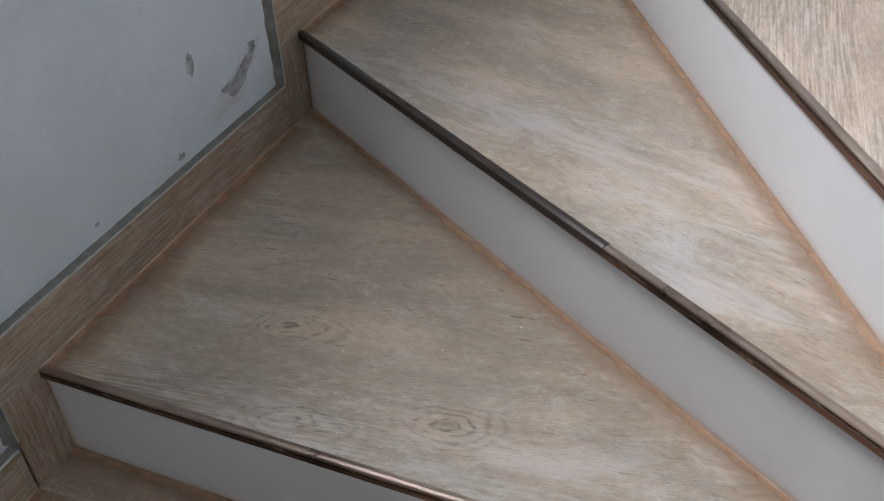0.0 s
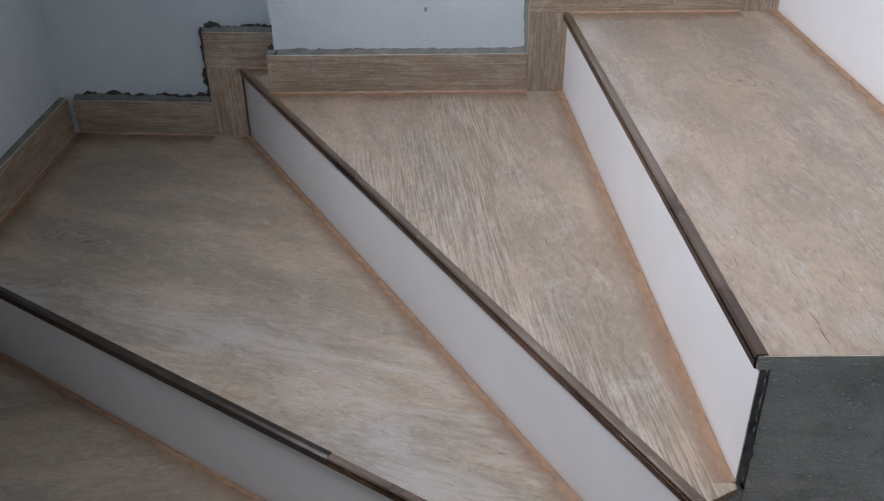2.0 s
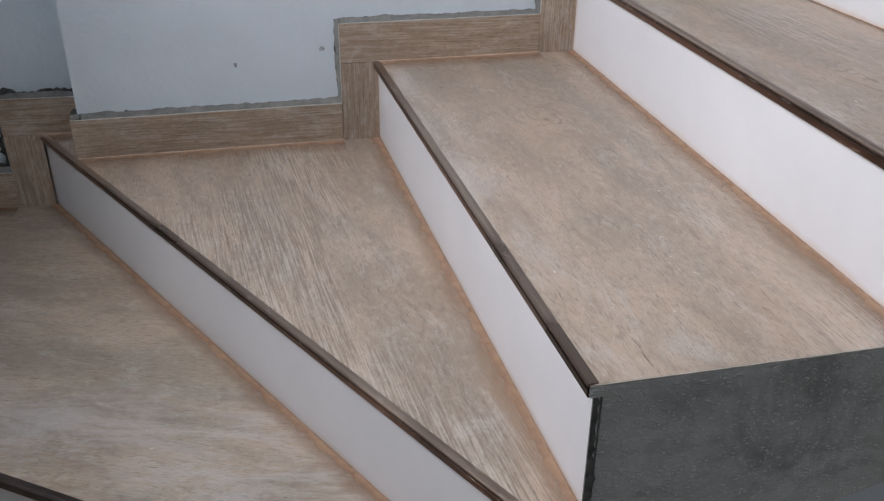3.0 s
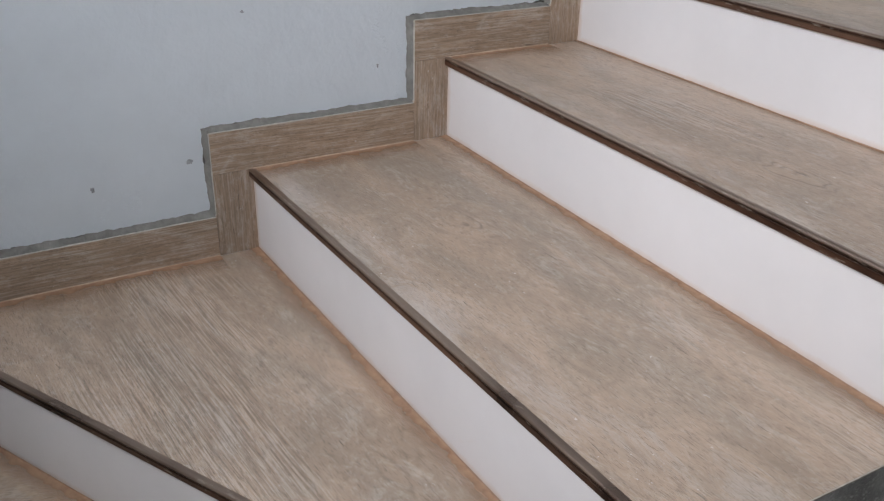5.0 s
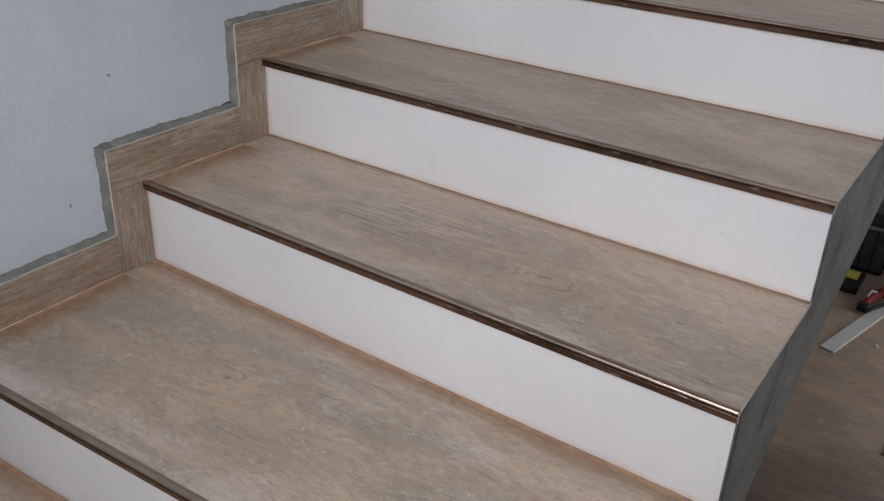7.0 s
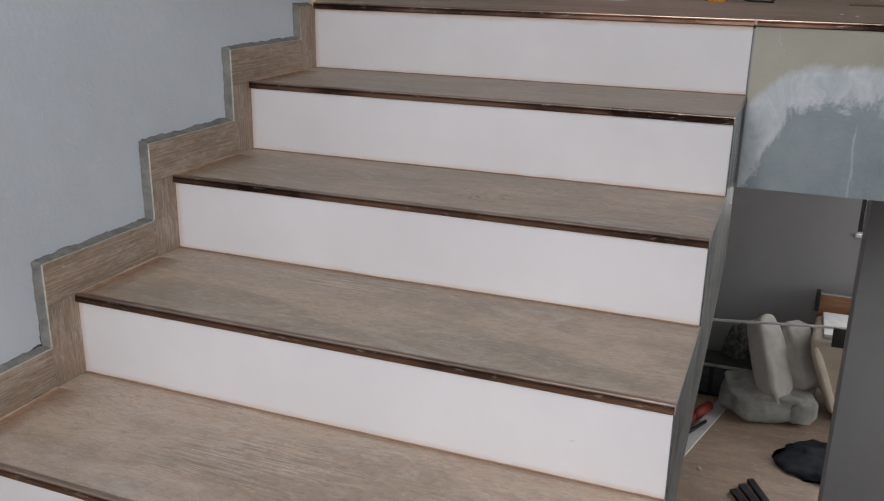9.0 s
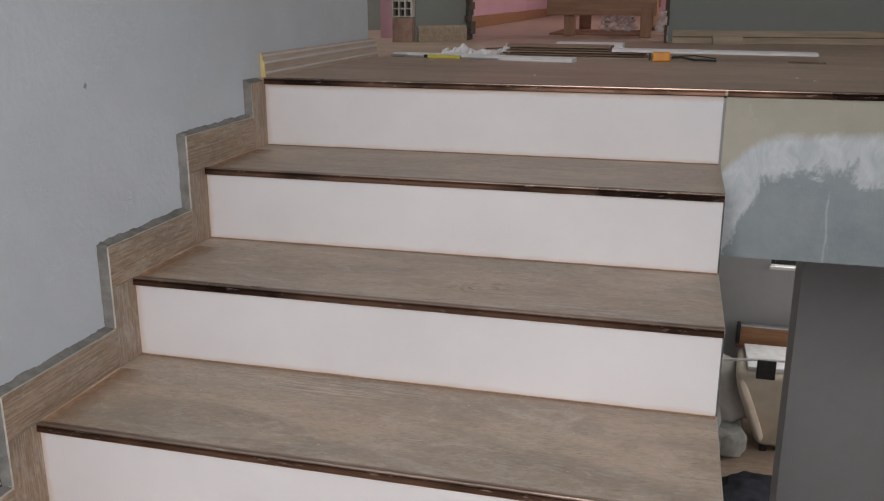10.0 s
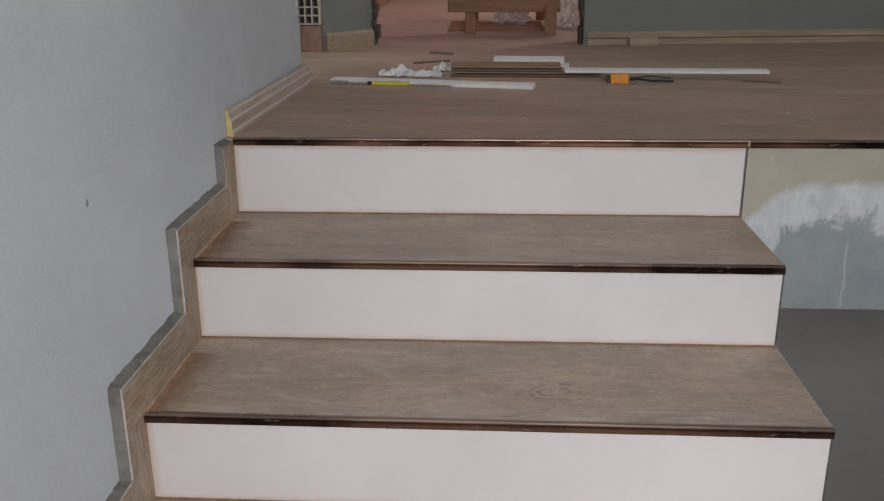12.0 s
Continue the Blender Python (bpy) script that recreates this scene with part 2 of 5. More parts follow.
def white_panel(name):
    m = Nodes(name)
    co = m.coords((1, 1, 1))
    col = m.ramp(m.noise(co, 3.0, 5.0, 0.6), (0.3, (0.65, 0.637, 0.634)), (0.7, (0.725, 0.71, 0.708)))
    smudge = m.ramp(m.noise(m.coords((5, 5, 9)), 1.0, 6.0, 0.7, 2.0), (0.66, 0.0), (0.8, 1.0))
    col = m.mix(m.math("MULTIPLY", smudge, 0.30), col, (0.60, 0.54, 0.48))
    scratch = m.ramp(m.n("TexVoronoi", Vector=m.n("VectorMath", props={"operation": "ADD"}, i0=m.coords((2.2, 2.2, 7.0)), i1=m.n("VectorMath", props={"operation": "SCALE"}, i0=m.n("TexNoise", out=1, Vector=m.coords((50, 50, 50)), Scale=1.0, Detail=3.0), Scale=0.05)), Scale=1.0), (0.011, 1.0), (0.019, 0.0))
    col = m.mix(m.math("MULTIPLY", scratch, 0.6), col, (0.34, 0.33, 0.31))
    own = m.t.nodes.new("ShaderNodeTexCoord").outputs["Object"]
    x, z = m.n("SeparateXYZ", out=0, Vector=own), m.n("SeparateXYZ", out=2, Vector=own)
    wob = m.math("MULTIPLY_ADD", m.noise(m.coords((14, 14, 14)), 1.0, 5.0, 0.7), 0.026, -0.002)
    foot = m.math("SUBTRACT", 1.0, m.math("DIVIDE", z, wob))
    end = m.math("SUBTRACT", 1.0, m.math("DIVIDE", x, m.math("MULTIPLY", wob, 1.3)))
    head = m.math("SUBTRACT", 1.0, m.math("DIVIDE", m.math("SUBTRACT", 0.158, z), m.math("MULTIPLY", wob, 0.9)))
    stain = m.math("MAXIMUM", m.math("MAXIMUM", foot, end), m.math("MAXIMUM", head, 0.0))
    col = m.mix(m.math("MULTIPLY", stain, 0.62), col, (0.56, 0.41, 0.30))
    m.bump(m.noise(co, 60.0, 3.0), 0.06, 0.001)
    return m.done(col, 0.38, 0.0, 0.4)


def bronze(name):
    """Brown anodised edge profile: top lip and worn stretches coloured lighter for reflections, dark groove, reddish
    front.
    """
    m = Nodes(name)
    z = m.n("SeparateXYZ", out=2, Vector=m.t.nodes.new("ShaderNodeTexCoord").outputs["Object"])
    worn_sheen = m.ramp(m.noise(m.coords((1.9, 2, 2)), 1.0, 4.0, 0.65), (0.40, 0.0), (0.56, 1.0))
    chips = m.ramp(m.noise(m.coords((30, 160, 160)), 1.0, 3.0, 0.6), (0.62, 0.0), (0.68, 1.0))
    front = m.mix(worn_sheen, (0.035, 0.019, 0.013), (0.22, 0.122, 0.082))
    # lip tinted paler for the brightness it mirrors from above
    lip = m.mix(worn_sheen, (0.20, 0.145, 0.115), (0.38, 0.295, 0.235))
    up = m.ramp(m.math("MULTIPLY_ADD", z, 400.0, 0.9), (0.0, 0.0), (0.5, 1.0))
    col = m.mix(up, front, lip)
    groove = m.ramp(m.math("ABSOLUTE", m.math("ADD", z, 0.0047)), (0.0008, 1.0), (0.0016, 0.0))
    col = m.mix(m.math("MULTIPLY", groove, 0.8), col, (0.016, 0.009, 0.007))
    col = m.mix(m.math("MULTIPLY", chips, 0.5), col, (0.48, 0.40, 0.33))
    return m.done(col, m.math("MULTIPLY_ADD", worn_sheen, 0.12, 0.26), 0.85)


def simple(name, a, b=None, scale=12.0, rough=0.6, metal=0.0, bump=0.15, stretch=(1, 1, 1), spec=0.4):
    m = Nodes(name)
    co = m.coords(stretch)
    b = b or tuple(min(1.0, c * 1.25) for c in a)
    col = m.ramp(m.noise(co, scale, 5.0, 0.62, 0.3), (0.32, a), (0.68, b))
    m.bump(m.noise(co, scale * 6, 3.0), bump, 0.0015)
    return m.done(col, rough, metal, spec)


def patched_fascia(name):
    """Beige old paint above, grey-blue paint below, and a brushed white filler patch between."""
    m = Nodes(name)
    co = m.coords((1, 1, 1), shift=False)
    x, z = (m.n("SeparateXYZ", out=0, Vector=co), m.n("SeparateXYZ", out=2, Vector=co))
    wob = m.math("SUBTRACT", m.noise(co, 7.0, 6.0, 0.65, 1.2), 0.5)
    fray = m.math("SUBTRACT", m.noise(m.n("Mapping", Vector=co, Scale=(60, 60, 34)), 1.0, 5.0, 0.75, 0.8), 0.5)
    beige = m.ramp(m.noise(co, 6.0, 5.0), (0.3, (0.38, 0.365, 0.295)), (0.7, (0.47, 0.45, 0.37)))
    grey = m.ramp(m.noise(co, 8.0, 6.0, 0.7), (0.3, (0.255, 0.305, 0.318)), (0.7, (0.345, 0.388, 0.398)))
    white = m.ramp(m.noise(m.n("Mapping", Vector=co, Scale=(22, 22, 14)), 1.0, 6.0, 0.7, 0.8), (0.3, (0.46, 0.515, 0.535)), (0.7, (0.68, 0.71, 0.72)))
    arch = m.math("MULTIPLY", m.math("POWER", m.math("MAXIMUM", m.math("SUBTRACT", 1.31, x), 0.0), 2.0), 5.2)
    h1 = m.math("ADD", m.math("ADD", z, arch), m.math("ADD", m.math("MULTIPLY", wob, 0.055), m.math("MULTIPLY", fray, 0.012)))
    col = m.mix(m.ramp(m.math("MULTIPLY_ADD", h1, -16.0, -1.30), (0.0, 0.0), (0.36, 1.0)), beige, white)
    arch2 = m.math("MULTIPLY", m.math("POWER", m.math("MAXIMUM", m.math("SUBTRACT", 1.33, x), 0.0), 2.0), 9.0)
    h2 = m.math("ADD", m.math("ADD", z, arch2), m.math("ADD", m.math("MULTIPLY", wob, 0.26), m.math("MULTIPLY", fray, 0.12)))
    col = m.mix(m.ramp(m.math("MULTIPLY_ADD", h2, -14.0, -2.3), (0.0, 0.0), (0.5, 1.0)), col, grey)
    scuff = m.ramp(m.noise(m.n("Mapping", Vector=co, Scale=(36, 36, 9)), 1.0, 5.0, 0.75), (0.66, 0.0), (0.72, 1.0))
    col = m.mix(m.math("MULTIPLY", scuff, 0.5), col, (0.58, 0.62, 0.63))
    drip = m.math("ABSOLUTE", m.math("SUBTRACT", m.math("ADD", x, m.math("MULTIPLY", m.math("SUBTRACT", m.noise(co, 7.0, 2.0, 0.5), 0.5), 0.03)), 1.413))
    run = m.math("MULTIPLY", m.ramp(m.math("ADD", drip, m.math("MULTIPLY", fray, 0.010)), (0.001, 1.0), (0.004, 0.0)), m.ramp(m.math("MULTIPLY_ADD", z, -12.0, -2.6), (0.0, 0.0), (0.3, 1.0)))
    col = m.mix(m.math("MULTIPLY", run, 0.5), col, (0.60, 0.64, 0.65))
    m.bump(m.math("ADD", m.noise(co, 50.0, 5.0, 0.7), m.math("MULTIPLY", fray, 0.8)), 0.5, 0.003)
    return m.done(col, 0.65, 0.0, 0.35)


def clear_plastic(name):
    m = Nodes(name)
    m.put(m.b.inputs["Alpha"], m.ramp(m.noise(m.coords(), 18.0, 4.0), (0.35, 0.25), (0.65, 0.75)))
    m.bump(m.noise(m.coords(), 30.0, 4.0), 0.8, 0.006)
    return m.done((0.80, 0.79, 0.80), 0.12, 0.0, 0.8)


M_TREAD = wood_tile("tread_wood_tile", (0.492, 0.382, 0.290), (0.275, 0.209, 0.154), 0.75, 0.30, True, 0.22)
M_TREAD_RIDGED = wood_tile("ridged_tread_wood_tile", (0.492, 0.382, 0.290), (0.275, 0.209, 0.154), 0.66, 0.30, True, 0.42)
M_TREAD_SMOOTH = wood_tile("smooth_tread_wood_tile", (0.476, 0.377, 0.285), (0.266, 0.209, 0.154), 0.55, 0.34, True, 0.0)
M_SKIRT = wood_tile("skirting_wood_tile", (0.445, 0.330, 0.236), (0.27, 0.194, 0.134), 0.32, 0.5, False, 1.0)
M_FLOOR = wood_tile("floor_wood_tile", (0.51, 0.38, 0.285), (0.33, 0.243, 0.178), 0.15, 0.36)
M_WALL = plaster("stair_wall_paint", (0.665, 0.725, 0.772), 0.07, 0.55)
M_WALL_IN = plaster("upper_wall_paint", (0.20, 0.22, 0.205), dents=False)
M_PINK = plaster("pink_wall_paint", (0.50, 0.29, 0.34), dents=False)
M_PART = plaster("partition_paint", (0.50, 0.50, 0.50), dents=False)
M_LOWER = plaster("lower_wall_paint", (0.34, 0.34, 0.345))
M_CEIL = plaster("ceiling_paint", (0.72, 0.72, 0.71), dents=False)
M_SIDE = gloss_rough_paint("stair_side_paint", (0.58, 0.595, 0.575), 0.22)
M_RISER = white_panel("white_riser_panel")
M_NOSE = bronze("bronze_edge_profile")
M_FILM = simple("dark_brown_film", (0.022, 0.014, 0.011), (0.05, 0.034, 0.026), 20.0, 0.3, 0, 0.1)
M_MORTAR = simple("grey_cement", (0.135, 0.132, 0.122), (0.24, 0.236, 0.218), 34.0, 0.85, 0, 0.7)
M_DARKCEMENT = simple("dark_damp_cement", (0.030, 0.031, 0.029), (0.085, 0.085, 0.08), 60.0, 0.85, 0, 0.7)
M_DARKPAINT = simple("dark_grey_edge_paint", (0.045, 0.05, 0.05), (0.16, 0.165, 0.16), 70.0, 0.4, 0, 0.8)
M_CAULK = simple("orange_brown_sealant", (0.23, 0.14, 0.088), (0.36, 0.24, 0.16), 40.0, 0.55, 0, 0.3)
M_CAULK_PALE = simple("pale_orange_sealant", (0.40, 0.29, 0.205), (0.54, 0.42, 0.32), 40.0, 0.5, 0, 0.3)
M_EDGE = simple("pale_tile_edge", (0.36, 0.335, 0.285), (0.56, 0.53, 0.475), 60.0, 0.7)
M_FASCIA = patched_fascia("patched_fascia_paint")
M_TRIMW = simple("white_painted_moulding", (0.62, 0.62, 0.62), (0.72, 0.72, 0.72), 20.0, 0.4, 0, 0.05)
M_TRIMWOOD = simple("pale_wood_foil", (0.46, 0.37, 0.29), (0.62, 0.53, 0.45), 6.0, 0.4, 0, 0.1, (1, 12, 12))
M_OCHRE = simple("ochre_wood_skirting", (0.25, 0.20, 0.135), (0.40, 0.33, 0.24), 5.0, 0.5, 0, 0.15, (1, 14, 14))
M_RAWMDF = simple("yellow_raw_board", (0.55, 0.42, 0.17), (0.66, 0.53, 0.27), 80.0, 0.85)
M_DARKWOOD = simple("dark_brown_board", (0.11, 0.07, 0.045), (0.19, 0.125, 0.085), 5.0, 0.5, 0, 0.1, (1, 20, 20))
M_BOARD = simple("mid_brown_board", (0.20, 0.14, 0.09), (0.30, 0.22, 0.15), 5.0, 0.5, 0, 0.1, (1, 20, 20))
M_JAMB = simple("broken_brown_render", (0.045, 0.034, 0.027), (0.10, 0.08, 0.065), 40.0, 0.9, 0, 0.8)
M_BENCH = simple("bare_pine_beam", (0.20, 0.09, 0.045), (0.31, 0.155, 0.075), 4.0, 0.5, 0, 0.2, (1, 14, 14))
M_BRICK = simple("broken_clay_brick", (0.20, 0.13, 0.10), (0.32, 0.21, 0.16), 30.0, 0.9, 0, 0.8)
M_BLACK = simple("black_plastic", (0.012, 0.012, 0.013), (0.03, 0.03, 0.032), 20.0, 0.4)
M_PAPER = simple("crumpled_white_paper", (0.6, 0.61, 0.62), (0.74, 0.75, 0.76), 20.0, 0.7)
M_ORANGE = simple("orange_plastic", (0.60, 0.22, 0.02), (0.72, 0.32, 0.04), 15.0, 0.35, 0, 0.05)
M_YELLOW = simple("yellow_plastic", (0.52, 0.46, 0.07), (0.62, 0.55, 0.10), 15.0, 0.4, 0, 0.05)
M_STEEL = simple("brushed_steel", (0.42, 0.42, 0.43), (0.55, 0.55, 0.56), 30.0, 0.35, 0.9, 0.05)
M_BUCKET = simple("white_bucket_plastic", (0.60, 0.61, 0.60), (0.72, 0.72, 0.71), 9.0, 0.4, 0, 0.05)
M_CREAM = simple("cream_upholstery", (0.36, 0.35, 0.325), (0.47, 0.455, 0.425), 8.0, 0.75, 0, 0.2)
M_SACK = simple("grey_sack_fabric", (0.24, 0.245, 0.225), (0.38, 0.385, 0.36), 14.0, 0.85, 0, 0.5)
M_DARKCLOTH = simple("dark_blue_cloth", (0.012, 0.014, 0.02), (0.035, 0.04, 0.055), 10.0, 0.85, 0, 0.4)
M_RED = simple("red_tool_plastic", (0.22, 0.03, 0.022), (0.32, 0.05, 0.035), 10.0, 0.45, 0, 0.05)
M_TUB = simple("cream_tub_plastic", (0.50, 0.44, 0.36), (0.60, 0.54, 0.45), 8.0, 0.5, 0, 0.1)
M_SLATE = simple("blue_grey_plastic", (0.035, 0.045, 0.058), (0.075, 0.09, 0.11), 14.0, 0.45)
M_PALEMETAL = simple("pale_painted_metal", (0.50, 0.50, 0.50), (0.62, 0.62, 0.62), 30.0, 0.4, 0, 0.05)
M_BAG = simple("patterned_dark_fabric", (0.015, 0.016, 0.016), (0.16, 0.17, 0.15), 22.0, 0.8, 0, 0.4)
M_PLASTIC = clear_plastic("clear_plastic_film")
M_FRAME = simple("black_window_frame", (0.01, 0.01, 0.011), (0.025, 0.025, 0.026), 20.0, 0.35)

# ---------------------------------------------------------------- builders


def world_of(ob):
    if ob is None:
        return Matrix.Identity(4)
    return world_of(ob.parent) @ ob.matrix_basis


def part(name, bm, material, parent, label="", at=None):
    """Links a bmesh, written in world coordinates, as one mesh under a thing or part; at: its own frame, whose x is the grain."""
    at = at or Matrix.Identity(4)
    bm.transform(at.inverted())
    bmesh.ops.recalc_face_normals(bm, faces=bm.faces)
    me = bpy.data.meshes.new(name)
    bm.to_mesh(me)
    bm.free()
    me.materials.append(material)
    ob = new(name, me)
    ob.parent = parent
    ob.matrix_basis = world_of(parent).inverted() @ at
    if label:
        tagged(ob, label)
    return ob


def empty(name, x, y, z, label, category, kind="", group="", turn=0.0):
    ob = new(name)
    ob.empty_display_size = 0.05
    ob.matrix_basis = pose(x, y, z, 0, 0, turn)
    return tagged(ob, label, category, group, kind)


def smooth(ob, angle=40):
    for p in ob.data.polygons:
        p.use_smooth = True
    return ob


def box(x0, x1, y0, y1, z0, z1, bevel=0.0, bm=None):
    own = bmesh.new()
    vs = [own.verts.new((x, y, z)) for z in (z0, z1) for x, y in ((x0, y0), (x1, y0), (x1, y1), (x0, y1))]
    for f in ((3, 2, 1, 0), (4, 5, 6, 7), (0, 1, 5, 4), (1, 2, 6, 5), (2, 3, 7, 6), (3, 0, 4, 7)):
        own.faces.new([vs[i] for i in f])
    if bevel:
        bmesh.ops.bevel(own, geom=own.edges[:], offset=bevel, segments=2, affect="EDGES", profile=0.6)
    return own if bm is None else merge(bm, own)


def merge(bm, other):
    me = bpy.data.meshes.new("tmp")
    other.to_mesh(me)
    other.free()
    bm.from_mesh(me)
    bpy.data.meshes.remove(me)
    return bm


def prism(points, z0, z1, bevel=0.0):
    bm = bmesh.new()
    lo = [bm.verts.new((x, y, z0)) for x, y in points]
    hi = [bm.verts.new((x, y, z1)) for x, y in points]
    bm.faces.new(lo[::-1])
    bm.faces.new(hi)
    k = len(points)
    for i in range(k):
        bm.faces.new((lo[i], lo[(i + 1) % k], hi[(i + 1) % k], hi[i]))
    bmesh.ops.recalc_face_normals(bm, faces=bm.faces)
    if bevel:
        top = [e for e in bm.edges if all(v.co.z > z1 - 1e-6 for v in e.verts)]
        bmesh.ops.bevel(bm, geom=top, offset=bevel, segments=2, affect="EDGES", profile=0.6)
    return bm


def sweep(profile, a, b, side):
    """A profile of (out, up) pairs drawn from point a to point b; out points along side."""
    a, b, side = Vector(a), Vector(b), Vector(side)
    bm = bmesh.new()
    rings = []
    for p in (a, b):
        rings.append([bm.verts.new(p + side * o + Vector((0, 0, u))) for o, u in profile])
    k = len(profile)
    for i in range(k):
        bm.faces.new((rings[0][i], rings[0][(i + 1) % k], rings[1][(i + 1) % k], rings[1][i]))
    bm.faces.new(rings[0][::-1])
    bm.faces.new(rings[1])
    bmesh.ops.recalc_face_normals(bm, faces=bm.faces)
    return bm


def tube(points, r, sides=8):
    bm = bmesh.new()
    rings = []
    pts = [Vector(p) for p in points]
    for i, p in enumerate(pts):
        d = (pts[min(i + 1, len(pts) - 1)] - pts[max(i - 1, 0)]).normalized()
        u = d.orthogonal().normalized() if abs(d.z) > 0.9 else d.cross(Vector((0, 0, 1))).normalized()
        v = d.cross(u)
        rings.append([bm.verts.new(p + r * (math.cos(q) * u + math.sin(q) * v)) for q in (2 * math.pi * k / sides for k in range(sides))])
    for a, b in zip(rings, rings[1:]):
        for k in range(sides):
            bm.faces.new((a[k], a[(k + 1) % sides], b[(k + 1) % sides], b[k]))
    bm.faces.new(rings[0][::-1])
    bm.faces.new(rings[-1])
    return bm


def lathe(profile, cx, cy, sides=32):
    """A turned shape from (radius, height) pairs round a vertical axis."""
    bm = bmesh.new()
    rings = [[bm.verts.new((cx + r * math.cos(2 * math.pi * k / sides), cy + r * math.sin(2 * math.pi * k / sides), z)) for k in range(sides)] for r, z in profile]
    for a, b in zip(rings, rings[1:]):
        for k in range(sides):
            bm.faces.new((a[k], a[(k + 1) % sides], b[(k + 1) % sides], b[k]))
    bm.faces.new(rings[0][::-1])
    bm.faces.new(rings[-1])
    return bm


def blob(cx, cy, cz, rx, ry, rz, rough=0.15, freq=3.0, sub=3, flat=None, seed=0.0):
    """A soft lumpy body, flattened where it rests."""
    bm = bmesh.new()
    bmesh.ops.create_icosphere(bm, subdivisions=sub, radius=1.0)
    for v in bm.verts:
        n = noise.noise(v.co * freq + Vector((seed, seed * 2, 0))) + 0.5 * noise.noise(v.co * freq * 2.3 + Vector((seed, 5, 0)))
        k = 1 + rough * n
        v.co = Vector((cx + v.co.x * rx * k, cy + v.co.y * ry * k, cz + v.co.z * rz * k))
        if flat is not None and v.co.z < flat:
            v.co.z = flat
    return bm


def slab_wall(name, x0, x1, y0, y1, z0, z1, material, label, holes=(), axis="x"):
    """A wall as one mesh, with rectangular holes (a0, a1, z0, z1) along its length cut right through."""
    bm = bmesh.new()
    a0, a1 = (x0, x1) if axis == "x" else (y0, y1)
    cuts = sorted({a0, a1, *[c for h in holes for c in h[:2]]})
    zs = sorted({z0, z1, *[c for h in holes for c in h[2:]]})
    for i in range(len(cuts) - 1):
        for j in range(len(zs) - 1):
            ca, cz = (cuts[i] + cuts[i + 1]) / 2, (zs[j] + zs[j + 1]) / 2
            if any(h[0] < ca < h[1] and h[2] < cz < h[3] for h in holes):
                continue
            if axis == "x":
                box(cuts[i], cuts[i + 1], y0, y1, zs[j], zs[j + 1], 0, bm)
            else:
                box(x0, x1, cuts[i], cuts[i + 1], zs[j], zs[j + 1], 0, bm)
    bmesh.ops.remove_doubles(bm, verts=bm.verts, dist=1e-5)
    keyed = {}
    for f in bm.faces:
        keyed.setdefault(tuple(round(c, 4) for c in f.calc_center_median()), []).append(f)
    bmesh.ops.delete(bm, geom=[f for fs in keyed.values() if len(fs) > 1 for f in fs], context="FACES")
    ob = part(name, bm, material, None)
    return tagged(ob, label, "wall", "", "structure")


# ---------------------------------------------------------------- levels and plan
RISE = 0.17
LOW = -17 * RISE
TOP = 2.62
SLAB = -0.39
LAND = 0.007
# nose lines of the straight flight: name, y at the wall, y at the open side, height
FLIGHT = [("d", 0.0, 0.040, -5 * RISE), ("e", 0.434, 0.418, -4 * RISE), ("f", 0.767, 0.758, -3 * RISE),
          ("g", 1.094, 1.090, -2 * RISE), ("h", 1.416, 1.417, -RISE), ("top", 1.753, 1.757, LAND)]
WIDE = 1.162

# ---------------------------------------------------------------- walls, floors, ceiling
slab_wall("wall_south", -0.45, 4.75, -1.62, -1.165, LOW, TOP, M_WALL, "pale blue-grey painted plaster wall with dents beside the winding steps", holes=[(0.49, 1.41, 0.0, 1.65)])
slab_wall("wall_stair", -0.22, -0.02, -0.612, 2.655, LOW, TOP, M_WALL, "pale blue-grey plaster wall with small dents along the stairs", axis="y")
slab_wall("wall_recess", -0.45, -0.212, -1.165, -0.612, LOW, TOP, M_WALL, "recessed pale blue-grey plaster wall in the stair corner", axis="y")
slab_wall("wall_east", 4.6, 4.75, -1.165, 9.0, LOW, TOP, M_WALL, "plain pale wall with windows closing the house", axis="y", holes=[(0.7, 2.3, 0.7, 2.0), (4.2, 5.8, -2.0, -0.8)])
slab_wall("wall_lower_west", -0.20, -0.02, 2.655, 6.35, LOW, SLAB, M_LOWER, "plain grey wall of the lower room", axis="y")
slab_wall("wall_lower_far", -0.20, 4.6, 6.2, 6.35, LOW, SLAB, M_LOWER, "grey painted wall with small stains in the lower room", holes=[(1.80, 3.6, -1.67, -0.85)])
slab_wall("wall_partition", 1.625, 4.6, 3.5, 3.70, LOW, SLAB, M_PART, "smooth grey partition wall under the landing")
slab_wall("wall_corridor", -2.6, -2.45, 2.5, 6.0, 0, TOP, M_WALL_IN, "plain wall with a window at the end of the side corridor", axis="y", holes=[(3.2, 4.4, 0.7, 2.0)])
slab_wall("wall_corridor_near", -2.6, -0.22, 2.46, 2.655, 0, TOP, M_WALL, "plain wall closing the side corridor")
slab_wall("wall_corridor_far", -2.45, -0.42, 4.9, 5.05, 0, TOP, M_WALL_IN, "plain dim wall closing the side corridor")
slab_wall("wall_pink_left", -0.40, -0.24, 3.95, 9.0, 0, TOP, M_PINK, "pink painted wall of the rear room", axis="y")
slab_wall("wall_pink_right", 2.8, 2.95, 4.2, 9.0, 0, TOP, M_PINK, "pink painted wall of the rear room with a window", axis="y", holes=[(5.5, 6.9, 0.7, 2.0)])
slab_wall("wall_pink_far", -0.40, 4.6, 9.0, 9.15, 0, TOP, M_PINK, "pink painted far wall of the rear room")

